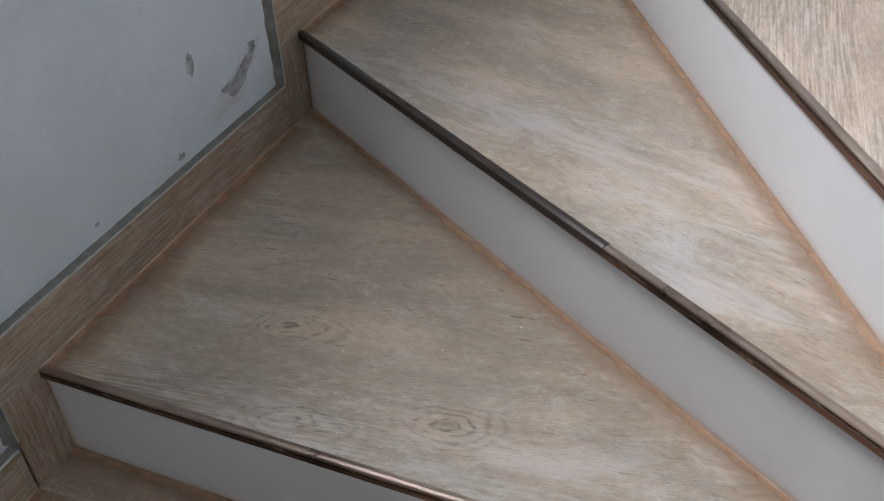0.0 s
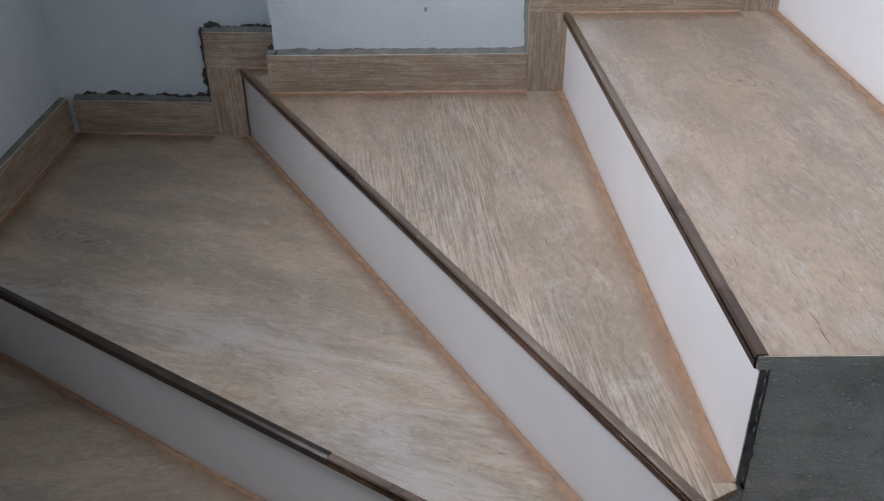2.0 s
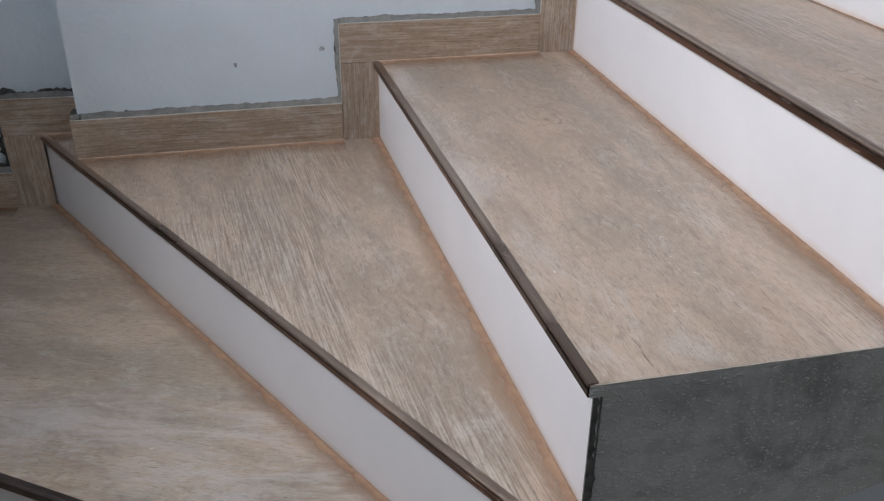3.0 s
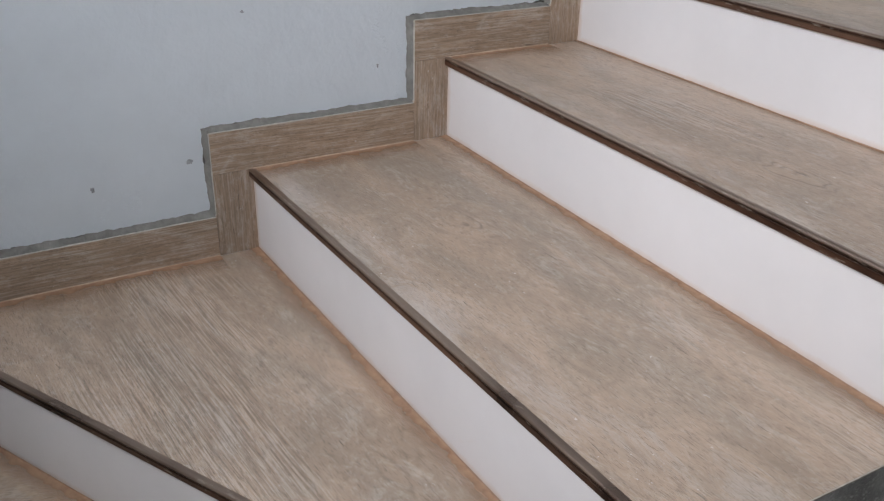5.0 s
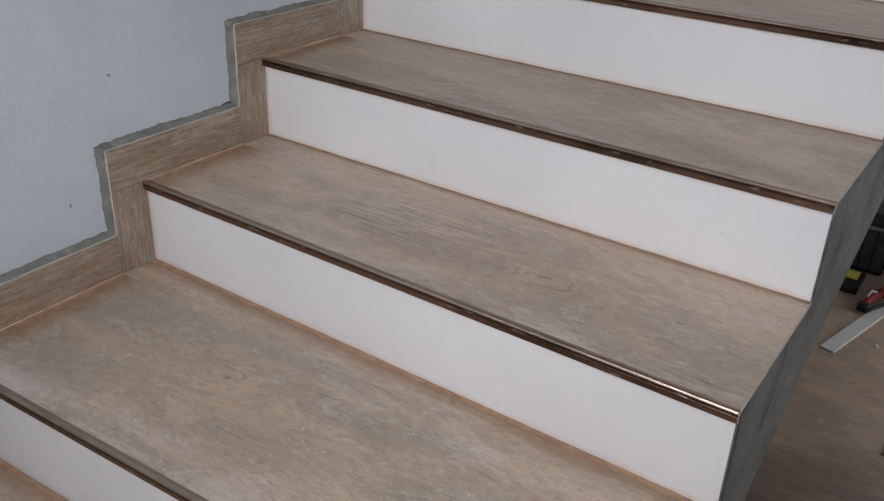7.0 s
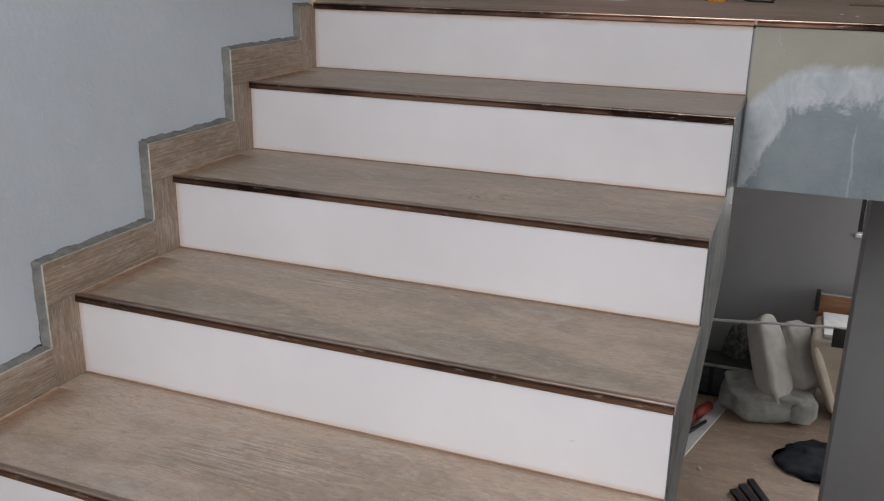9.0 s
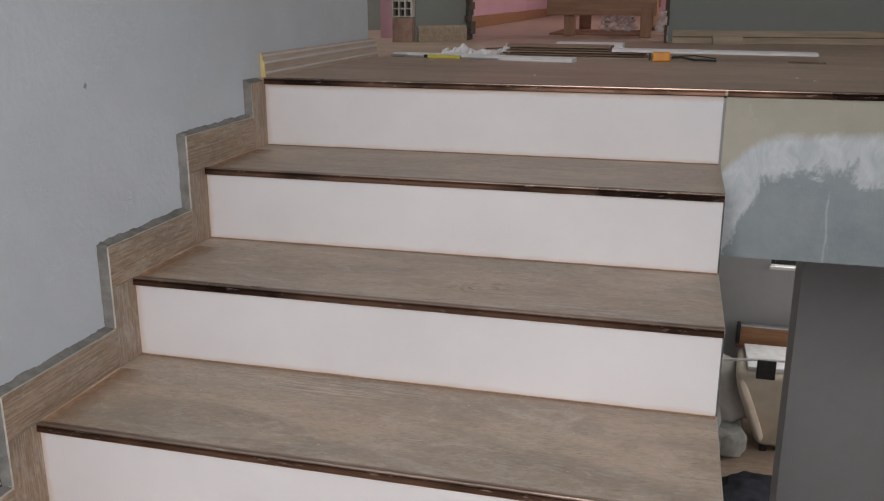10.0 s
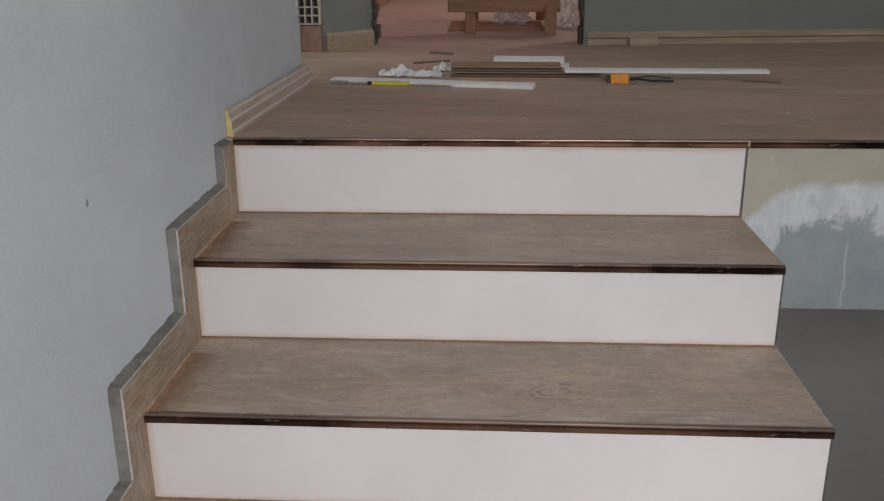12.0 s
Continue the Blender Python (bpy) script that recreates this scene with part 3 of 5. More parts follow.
tagged(part("ceiling", box(-2.6, 4.75, -1.35, 9.15, TOP, TOP + 0.15), M_CEIL, None), "plain white ceiling over the stairs", "ceiling", "", "structure")
tagged(part("floor_lower", box(-0.2, 4.6, -1.165, 6.2, LOW - 0.12, LOW), M_FLOOR, None), "brown wood-look floor of the lower room", "floor", "", "structure")

# upper floor slab with its planks
slab = tagged(part("upper_slab", box(-0.02, 4.6, 1.775, 6.2, SLAB, -0.014), M_LOWER, None), "concrete slab of the landing", "floor", "", "structure")
tagged(part("upper_slab_rear", prism([(-2.45, 2.655), (-0.02, 2.655), (-0.02, 6.2), (4.6, 6.2), (4.6, 9.0), (-2.45, 9.0)], -0.2, -0.014), M_LOWER, None), "concrete slab of the rear rooms", "floor", "", "structure")
tagged(part("fascia", box(WIDE + 0.004, 4.6, 1.762, 1.775, SLAB - 0.004, LAND - 0.0165), M_FASCIA, None), "landing edge with beige paint, white filler patch and grey paint", "fascia", "", "structure")

# wall beside the doorway of the rear room, its end broken out
AX, AY, BX, BY = 0.995, 3.87, 4.6, 4.27
rear = prism([(AX, AY), (BX, BY), (BX, BY + 0.2), (AX, AY + 0.2)], 0, TOP)
tagged(part("wall_rear", rear, M_WALL_IN, None), "dark grey-green painted wall beside the broken doorway", "wall", "", "structure")
stub = prism([(-0.118, 3.60), (0.060, 3.845), (0.060, 4.00), (-0.24, 4.02), (-0.24, 3.64)], 0, TOP)
tagged(part("wall_stub", stub, M_WALL_IN, None), "grey-green painted wall stub at the broken doorway", "wall", "", "structure")


def broken_edge(name, x, y, label):
    """Ragged clay and mortar left where a door frame was torn out."""
    bm = bmesh.new()
    rnd = random.Random(int(x * 1000) + 5)
    z = 0.0
    while z < 2.2:
        h = rnd.uniform(0.02, 0.06)
        w = rnd.uniform(0.008, 0.024)
        o = rnd.uniform(-0.006, 0.008)
        box(x + o - w / 2, x + o + w / 2, y - 0.010 + o, y + 0.10, z, z + h, 0.003, bm)
        z += h * 0.98
    return tagged(part(name, bm, M_JAMB, None), label, "door jamb", "", "structure")


broken_edge("door_jamb_right", 0.985, 3.868, "ragged dark mortar edge of the broken doorway")
broken_edge("door_jamb_left", 0.066, 3.85, "ragged dark mortar edge of the wall stub")


def hollow_block():
    """Exposed hollow clay block in the broken wall end."""
    t = empty("clay_block", -0.17, 3.57, 0, "broken hollow clay block in the torn wall end", "brick")
    bm = box(-0.215, -0.122, 3.555, 3.64, 0, 0.115, 0.004)
    part("lower_block", bm, M_BRICK, t)
    bm = bmesh.new()
    for i in range(4):
        x = -0.213 + i * 0.029
        box(x - 0.0035, x + 0.0035, 3.558, 3.64, 0.118, 0.34, 0.001, bm)
    for j in range(7):
        z = 0.118 + j * 0.034
        box(-0.213, -0.126, 3.561, 3.64, z, z + 0.006, 0.001, bm)
    part("cell_web", bm, M_EDGE, t, "pale clay webs between open cells")
    # black filling in place of the shade deep in the open cells
    part("cell_depth", box(-0.212, -0.125, 3.60, 3.638, 0.12, 0.34), M_BLACK, t)
    return t


hollow_block()

# ---------------------------------------------------------------- staircase
stairs = empty("staircase", 0.6, 0.0, LOW, "winding concrete stairs with wood-look treads, white risers and bronze edges", "staircase", "structure")
TH = 0.012


def frame_along(a, b, z):
    """A frame at a whose x runs to b."""
    d = math.degrees(math.atan2(b[1] - a[1], b[0] - a[0]))
    return pose(a[0], a[1], z, 0, 0, d)


NOSE = [(-0.0100, 0.0002), (-0.0100, 0.0013), (-0.004, 0.0021), (0.0004, 0.0017), (0.0019, 0.0), (0.0022, -0.0026), (0.0012, -0.0040), (0.0012, -0.0054),
        (0.0022, -0.0064), (0.0022, -0.0138), (0.0012, -0.0156), (-0.0015, -0.0158), (0.0, -0.013), (0.0, 0.0002)]


def wedge(p0, p1, out, lift, deep, tall, jitter, step=0.02, seed=1.0, front=0.0):
    """A filled bead along p0 to p1 between two faces, with an uneven edge."""
    p0, p1, out, lift = Vector(p0), Vector(p1), Vector(out), Vector(lift)
    k = max(2, int((p1 - p0).length / step))
    bm = bmesh.new()
    rings = []
    for i in range(k + 1):
        p = p0.lerp(p1, i / k)
        j = 1 + jitter * (noise.noise(p * 17 + Vector((seed, 0, 0))) + 0.7 * noise.noise(p * 60 + Vector((0, seed, 0))) + 0.5 * noise.noise(p * 150 + Vector((seed, seed, 0))))
        rings.append([bm.verts.new(q) for q in (p + out * front * j, p - out * deep + lift * tall * j, p - out * deep)])
    for a, b in zip(rings, rings[1:]):
        for q in range(3):
            bm.faces.new((a[q], a[(q + 1) % 3], b[(q + 1) % 3], b[q]))
    bm.faces.new(rings[0])
    bm.faces.new(rings[-1][::-1])
    bmesh.ops.recalc_face_normals(bm, faces=bm.faces)
    return bm


def smear_material(name="sealant_smear", spread=0.055, base=0.010, dense=0.58):
    """Sealant wiped thin over the tread: densest at the joint, which is the strip's own x axis."""
    m = Nodes(name)
    co = m.coords((1, 1, 1), shift=False)
    away = m.math("ABSOLUTE", m.n("SeparateXYZ", out=1, Vector=m.t.nodes.new("ShaderNodeTexCoord").outputs["Object"]))
    wide = m.math("MULTIPLY_ADD", m.noise(m.n("Mapping", Vector=co, Scale=(6, 6, 6)), 1.0, 6.0, 0.7), spread, base)
    a = m.math("SUBTRACT", 1.0, m.math("DIVIDE", away, wide))
    a = m.math("MULTIPLY", m.math("MAXIMUM", a, 0.0), m.math("MULTIPLY_ADD", m.noise(co, 40.0, 4.0), 0.5, dense))
    m.put(m.b.inputs["Alpha"], a)
    return m.done(m.ramp(m.noise(co, 40.0), (0.3, (0.36, 0.205, 0.120)), (0.7, (0.48, 0.305, 0.19))), 0.55)


def smear(p, q, z, out, parent, wide=0.06, material=None):
    s = bmesh.new()
    up = 0.0012 if material else 0.0008
    p, q, out = Vector((*p, z + up)), Vector((*q, z + up)), Vector((*out, 0))
    vs = [s.verts.new(v) for v in (p, q, q + out * wide, p + out * wide)]
    s.faces.new(vs)
    part("sealant_smear", s, material or M_SMEAR, parent, "", frame_along((p.x, p.y), (q.x, q.y), z))


M_SMEAR = smear_material()
M_STAINED = smear_material("wiped_sealant_stain", 0.095, 0.012, 0.48)
M_SMEAR_THIN = smear_material("thin_sealant_smear", 0.026, 0.004, 0.42)


def tread(points, z, nose_a, nose_b, grain_deg, label="", tile=None):
    """One tread tile with its edge profile along nose_a to nose_b."""
    at = pose(nose_a[0], nose_a[1], z, 0, 0, grain_deg)
    t = part("tread", prism(points, z - TH, z, 0.0012), tile or M_TREAD, stairs, label, at)
    d = (Vector((*nose_b, 0)) - Vector((*nose_a, 0))).normalized()
    out = Vector((d.y, -d.x, 0))
    nf = frame_along(nose_a, nose_b, z)
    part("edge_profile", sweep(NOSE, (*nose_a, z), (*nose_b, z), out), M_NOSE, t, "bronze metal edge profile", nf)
    return t


def riser(a, b, z0, z1, back=0.006, stain=None):
    """White panel under a nose line a to b; back: how far its face lies behind the nose."""
    a, b = Vector((*a, 0)), Vector((*b, 0))
    d = (b - a).normalized()
    out = Vector((d.y, -d.x, 0))
    p, q = a - out * back, b - out * back
    bm = sweep([(0, z0 + 0.001), (0, z1 - TH), (-0.008, z1 - TH), (-0.008, z0 + 0.001)], p, q, out)
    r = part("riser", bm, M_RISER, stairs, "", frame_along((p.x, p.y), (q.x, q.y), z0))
    joint = wedge((p.x, p.y, z0), (q.x, q.y, z0), out, (0, 0, 1), -0.0005, 0.0022, 0.35, 0.012, z0, 0.004)
    part("sealant_bead", joint, M_CAULK, stairs, "orange-brown sealant joint")
    smear((p.x, p.y), (q.x, q.y), z0, (out.x, out.y), stairs, 0.06, stain)
    return r


def edge_strip(y, z):
    """A dark paint line with an uneven rear edge down the end of a riser."""
    bm = bmesh.new()
    rows = []
    n = 22
    for i in range(n + 1):
        h = z - RISE + 0.002 + (RISE - TH - 0.0062) * i / n
        w = 0.014 + 0.005 * noise.noise(Vector((h * 30, y * 9, 0))) + 0.004 * noise.noise(Vector((h * 140, y * 9, 4)))
        rows.append([bm.verts.new(v) for v in ((WIDE - 0.0015, y + 0.005, h), (WIDE + 0.0012, y + 0.005, h), (WIDE + 0.0012, y + w, h), (WIDE - 0.0015, y + w, h))])
    for a, b in zip(rows, rows[1:]):
        for q in range(4):
            bm.faces.new((a[q], a[(q + 1) % 4], b[(q + 1) % 4], b[q]))
    bm.faces.new(rows[0])
    bm.faces.new(rows[-1])
    return bm


# straight flight
for i, (nm, yl, yr, z) in enumerate(FLIGHT):
    a, b = (0.0, yl), (WIDE, yr)
    if nm != "top":
        nl, nr = FLIGHT[i + 1][1] + 0.006, FLIGHT[i + 1][2] + 0.006
        tread([a, b, (WIDE, nr), (0.0, nl)], z, a, b, math.degrees(math.atan2(yr - yl, WIDE)), tile=M_TREAD_SMOOTH if i > 1 else M_TREAD)
        part("side_paint", prism([(WIDE - 0.0005, yr + 0.001), (WIDE + 0.0012, yr + 0.001), (WIDE + 0.0012, nr), (WIDE - 0.0005, nr)], z - TH - 0.004, z - 0.0018), M_SIDE, stairs)
        part("tile_edge", prism([(WIDE, yr + 0.006), (WIDE + 0.0014, yr + 0.006), (WIDE + 0.0014, nr), (WIDE, nr)], z - 0.0024, z - 0.0004), M_EDGE, stairs)
    if nm != "top":
        part("riser_edge_paint", edge_strip(yr, z), M_DARKPAINT, stairs, "dark paint line along the riser end")
    riser(a, (WIDE - 0.002, yr), FLIGHT[i - 1][3] if i else z - RISE, z, stain=M_SMEAR_THIN if i > 1 else None)

# winding steps: points of the treads, the nose first
C_A, C_B = (-0.165, -0.722), (1.192, 0.001)
B_A, B_B = (0.441, -1.148), (1.182, -0.061)
A_A, A_B = (1.246, -1.148), (1.262, -0.030)
C_PTS = [C_A, C_B, (1.168, 0.046), (WIDE, 0.046), (0.0, 0.006), (0.0, -0.60), (-0.157, -0.60)]
B_PTS = [B_A, B_B, (1.190, 0.004), (-0.165, -0.716), (-0.193, -1.148)]
A_PTS = [A_A, A_B, (1.205, -0.030), (0.447, -1.148)]
tread(C_PTS, -6 * RISE, C_A, C_B, 5, tile=M_TREAD_RIDGED)
middle = tread(B_PTS, -7 * RISE, B_A, B_B, 71, tile=M_TREAD_SMOOTH)
f = Vector(B_A).lerp(Vector(B_B), 0.67)
d = (Vector(B_B) - Vector(B_A)).normalized()
part("dark_film", sweep([(-0.010, 0.0024), (-0.001, 0.0034), (0.0036, 0.001), (0.0036, -0.010), (0.0026, -0.010), (0.0026, 0.0), (-0.010, 0.0022)], (*B_A, -7 * RISE), (f.x, f.y, -7 * RISE), (d.y, -d.x, 0)), M_FILM, middle, "dark brown protective film half peeled")
tread(A_PTS, -8 * RISE, A_A, A_B, 96, tile=M_TREAD_SMOOTH)
riser(C_A, C_B, -7 * RISE, -6 * RISE)
riser(B_A, B_B, -8 * RISE, -7 * RISE)
riser(A_A, A_B, -9 * RISE, -8 * RISE)
# lower straight flight
for k in range(8):
    x, z = 1.25 + 0.33 * k, -(9 + k) * RISE
    if k:
        riser((x, -1.148), (x + 0.01, -0.03), z, z + RISE)
    if k < 8 and z > LOW + 0.01:
        tread([(x + 0.33, -1.148), (x + 0.34, -0.03), (x + 0.006, -0.03), (x - 0.004 if k else 1.24, -1.148)], z, (x + 0.33, -1.148), (x + 0.34, -0.03), 92)
riser((1.25 + 0.33 * 8, -1.148), (1.26 + 0.33 * 8, -0.03), LOW, LOW + RISE)

# concrete body under the straight flight
prof = []
for nm, yl, yr, z in FLIGHT:
    y = (yl + yr) / 2 + 0.017
    prof += [(y, z - RISE - TH), (y, z - TH)]
prof[0] = (prof[0][0], -1.165)
prof = prof[:-1] + [(1.7735, -RISE - TH), (1.7735, -0.60), (1.06, -0.805), (0.46, -1.05)]
bm = bmesh.new()
skew = {round((yl + yr) / 2 + 0.017, 6): (yr - yl) / 2 for nm, yl, yr, z in FLIGHT}
left = [bm.verts.new((-0.018, y - skew.get(round(y, 6), 0.0), z)) for y, z in prof]
right = [bm.verts.new((WIDE - 0.003, y + skew.get(round(y, 6), 0.0), z)) for y, z in prof]
bm.faces.new(left)
bm.faces.new(right[::-1])
for i in range(len(prof)):
    j = (i + 1) % len(prof)
    bm.faces.new((left[i], left[j], right[j], right[i]))
bmesh.ops.recalc_face_normals(bm, faces=bm.faces)
part("flight_body", bm, M_SIDE, stairs, "rough glossy dark grey painted side of the stairs")

def set_back(a, b, k=0.016):
    """The line a to b moved k behind a nose."""
    d = (Vector(b) - Vector(a)).normalized()
    return [(a[0] - d.y * k, a[1] + d.x * k), (b[0] - d.y * k, b[1] + d.x * k)]


p, q = set_back(C_A, C_B)
part("winder_body_upper", prism([p, q, (1.166, 0.050), (WIDE - 0.003, 0.056), (-0.018, 0.016), (-0.018, -0.60), (-0.21, -0.60), (-0.21, p[1])], -1.36, -6 * RISE - TH), M_SIDE, stairs)
r, s = set_back(B_A, B_B)
k = (s[0] - r[0]) / (s[1] - r[1])
r = (r[0] + k * (-1.165 - r[1]), -1.165)
part("winder_body_middle", prism([(r[0], -1.165), s, q, p, (-0.212, p[1]), (-0.212, -1.165)], -1.55, -7 * RISE - TH), M_SIDE, stairs)
part("winder_body_lower", prism([(1.228, -1.165), (1.244, -0.034), (1.20, -0.034), s, (r[0], -1.165)], -1.75, -8 * RISE - TH), M_SIDE, stairs)
prof = [(1.2285, -9 * RISE - TH)]
for k in range(8):
    x, z = 1.25 + 0.33 * k, -(9 + k) * RISE - TH
    prof += [(x + 0.312, z), (x + 0.312, z - RISE if k < 7 else LOW)]
prof += [(3.3, LOW), (1.2285, -1.85)]
bm = bmesh.new()
near = [bm.verts.new((x, -1.165, z)) for x, z in prof]
far = [bm.verts.new((x, -0.034, z)) for x, z in prof]
bm.faces.new(near)
bm.faces.new(far[::-1])
for i in range(len(prof)):
    j = (i + 1) % len(prof)
    bm.faces.new((near[i], near[j], far[j], far[i]))
part("lower_flight_body", bm, M_SIDE, stairs)

# ---------------------------------------------------------------- skirting tiles on the walls
skirting = empty("baseboard", 0.0, 0.0, -0.85, "stepped wood-look skirting tiles set in grey cement along the stair walls", "skirting", "structure")
SK = 0.083
COL = 0.073


def skirt_piece(p, q, z0, z1, out, upright=False):
    """One tile against a wall, its face on the line p to q; grain along its length."""
    p, q, out = Vector((*p, 0)), Vector((*q, 0)), Vector((*out, 0))
    bm = sweep([(0, z0), (0, z1 - 0.001), (-0.001, z1), (-0.009, z1), (-0.009, z0)], p, q, out)
    a = math.degrees(math.atan2(q.y - p.y, q.x - p.x))
    at = pose(p.x, p.y, z0, 0, 0, a) @ (pose(0, 0, 0, 0, -90, 0) if upright else Matrix.Identity(4))
    return part("skirting_tile", bm, M_SKIRT, skirting, "", at)


def cement(p0, p1, out, lift, seed):
    tall = 0.0085 if out != (0, 1) else (0.004 if lift == (0, 0, 1) else 0.0150)
    part("cement_joint", wedge(p0, p1, (*out, 0), lift, 0.021, tall, 0.45, 0.006, seed, -0.002), M_MORTAR, skirting, "rough grey cement edge")
    # ragged dark line smeared on the wall above the joint
    back = Vector((*out, 0)) * -0.0185
    part("cement_smear", wedge(Vector(p0) + back, Vector(p1) + back, (*out, 0), lift, 0.0030, tall + 0.0030, 0.95, 0.004, seed + 9, 0.0), M_DARKCEMENT, skirting, "dark ragged cement smear")


def pale_edge(p0, p1, out, lift):
    part("tile_edge", wedge(p0, p1, (*out, 0), lift, 0.0026, 0.0010, 0.8, 0.01, 3.0, 0.0004), M_EDGE, skirting)


def floor_joint(p, q, z, out):
    part("sealant_bead", wedge((*p, z), (*q, z), (*out, 0), (0, 0, 1), -0.0005, 0.0026, 0.35, 0.012, p[0] + p[1], 0.0045), M_CAULK_PALE, skirting)
    smear(p, q, z, out, skirting, 0.14, M_STAINED)


def skirt_run(p, q, z, out, column=None, SK=SK):
    """Skirting over one tread from p to q, and the upright tile that steps down at its start."""
    skirt_piece(p, q, z + 0.001, z + SK, out)
    cement((*p, z + SK), (*q, z + SK), out, (0, 0, 1), z)
    pale_edge((*p, z + SK), (*q, z + SK), out, (0, 0, 1))
    d = (Vector(q) - Vector(p)).normalized()
    if column:
        e = (p[0] + d.x * (COL + 0.007), p[1] + d.y * (COL + 0.007))
        skirt_piece(p, e, column, z, out, True)
        cement((*p, column + SK + 0.004), (*p, z + SK + 0.006), out, (-d.x, -d.y, 0), z + 3)
        pale_edge((*p, column + SK + 0.004), (*p, z + SK), out, (-d.x, -d.y, 0))
    floor_joint((p[0] + d.x * (COL if column else 0), p[1] + d.y * (COL if column else 0)), q, z, out)


for i, (nm, yl, yr, z) in enumerate(FLIGHT[:-1]):
    skirt_run((0.0, yl - COL), (0.0, FLIGHT[i + 1][1] - COL - 0.001), z, (1, 0), z - RISE)
# last upright against the landing
skirt_piece((0.0, 1.753 - COL), (0.0, 1.759), -RISE, 0.0, (1, 0), True)
cement((0.0, 1.753 - COL, -RISE + SK + 0.004), (0.0, 1.753 - COL, 0.004), (1, 0), (0, -1, 0), 7.0)
cement((0.0, 1.753 - COL - 0.008, 0.0), (0.0, 1.752, 0.0), (1, 0), (0, 0, 1), 8.0)
# beside the winding steps
skirt_run((0.0, -0.625), (0.0, -COL - 0.001), -6 * RISE, (1, 0))
skirt_run((-0.170, -0.80), (-0.158, -0.627), -6 * RISE, (0.998, -0.06), -7 * RISE)
skirt_run((-0.193, -1.138), (-0.170, -0.80), -7 * RISE, (0.998, -0.068))
skirt_run((0.441 + COL, -1.148), (-0.192, -1.148), -7 * RISE, (0, 1), -8 * RISE, 0.09)
skirt_run((1.246 + COL, -1.148), (0.442 + COL, -1.148), -8 * RISE, (0, 1), -9 * RISE, 0.09)
for k in range(7):
    x = 1.25 + 0.33 * k
    skirt_run((x + 0.33 + COL, -1.148), (x + 0.001 + COL, -1.148), -(9 + k) * RISE, (0, 1), -(10 + k) * RISE)
# return of the skirting round the outer corner
skirt_piece((-0.001, -0.626), (-0.157, -0.626), -6 * RISE + 0.001, -6 * RISE + SK, (0, -1))
cement((-0.002, -0.626, -6 * RISE + SK), (-0.15, -0.626, -6 * RISE + SK), (0, -1), (0, 0, 1), 2.0)

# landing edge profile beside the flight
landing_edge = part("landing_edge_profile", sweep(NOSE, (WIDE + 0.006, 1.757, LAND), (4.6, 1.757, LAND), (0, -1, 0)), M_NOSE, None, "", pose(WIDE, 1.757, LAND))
tagged(landing_edge, "bronze metal edge profile along the landing", "edge profile", "", "structure")

# ---------------------------------------------------------------- floor of the upper level
older = set(bpy.data.objects)
floor = empty("floor_upper", 1.0, 3.0, 0, "brown wood-look plank floor of the landing", "floor", "structure")
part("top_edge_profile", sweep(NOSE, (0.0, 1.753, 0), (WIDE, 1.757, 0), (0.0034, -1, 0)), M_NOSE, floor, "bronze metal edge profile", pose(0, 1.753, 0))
rnd = random.Random(4)
y, row = 1.758, 0
while y < 6.1:
    y1 = y + 0.20
    x = -2.4 - rnd.uniform(0, 1.1)
    while x < 4.6:
        a, b = max(x, -0.018 if y < 2.655 else -2.44), min(x + 1.2, 4.6)
        if b - a > 0.02:
            if y < 2.655 < y1 and a < -0.02:
                a = -0.018
            part("floor_plank", prism([(a + 0.0002, y + 0.0002), (b - 0.0002, y + 0.0002), (b - 0.0002, y1 - 0.0002), (a + 0.0002, y1 - 0.0002)], -0.013, 0.0), M_FLOOR, floor, "", pose(a, y, 0, 0, 0, 0))
        x += 1.2
    y = y1
tagged(part("floor_rear", box(-0.24, 2.8, y, 9.0, -0.013, 0.0), M_FLOOR, None), "brown wood-look floor of the rear room", "floor", "", "structure")

# ---------------------------------------------------------------- landing: trims and building scraps
OGEE = [(o, u * 0.84) for o, u in [(0, 0), (0.016, 0), (0.016, 0.012), (0.0135, 0.016), (0.0135, 0.040), (0.012, 0.046), (0.008, 0.053), (0.0075, 0.060), (0.005, 0.068), (0.004, 0.074), (0, 0.074)]]


def board(name, a, b, width, thick, z, material, label, category="trim piece", group="scraps on the landing", lift=0.0):
    """A flat moulded strip lying on the floor from a to b; lift: how much its far end is raised."""
    a, b = Vector((*a, z)), Vector((*b, z + lift))
    d = (b - a).normalized()
    side = Vector((d.y, -d.x, 0)).normalized()
    w = width / 2
    prof = [(-w, 0), (-w, thick * 0.5), (-w * 0.8, thick), (-w * 0.1, thick), (0, thick * 0.8), (w * 0.2, thick * 0.8), (w * 0.35, thick), (w * 0.8, thick * 0.75), (w, thick * 0.4), (w, 0)]
    t = empty(name, a.x, a.y, z, label, category, group=group)
    part("strip", sweep(prof, a, b, side), material, t, "", frame_along((a.x, a.y), (b.x, b.y), z))
    return t


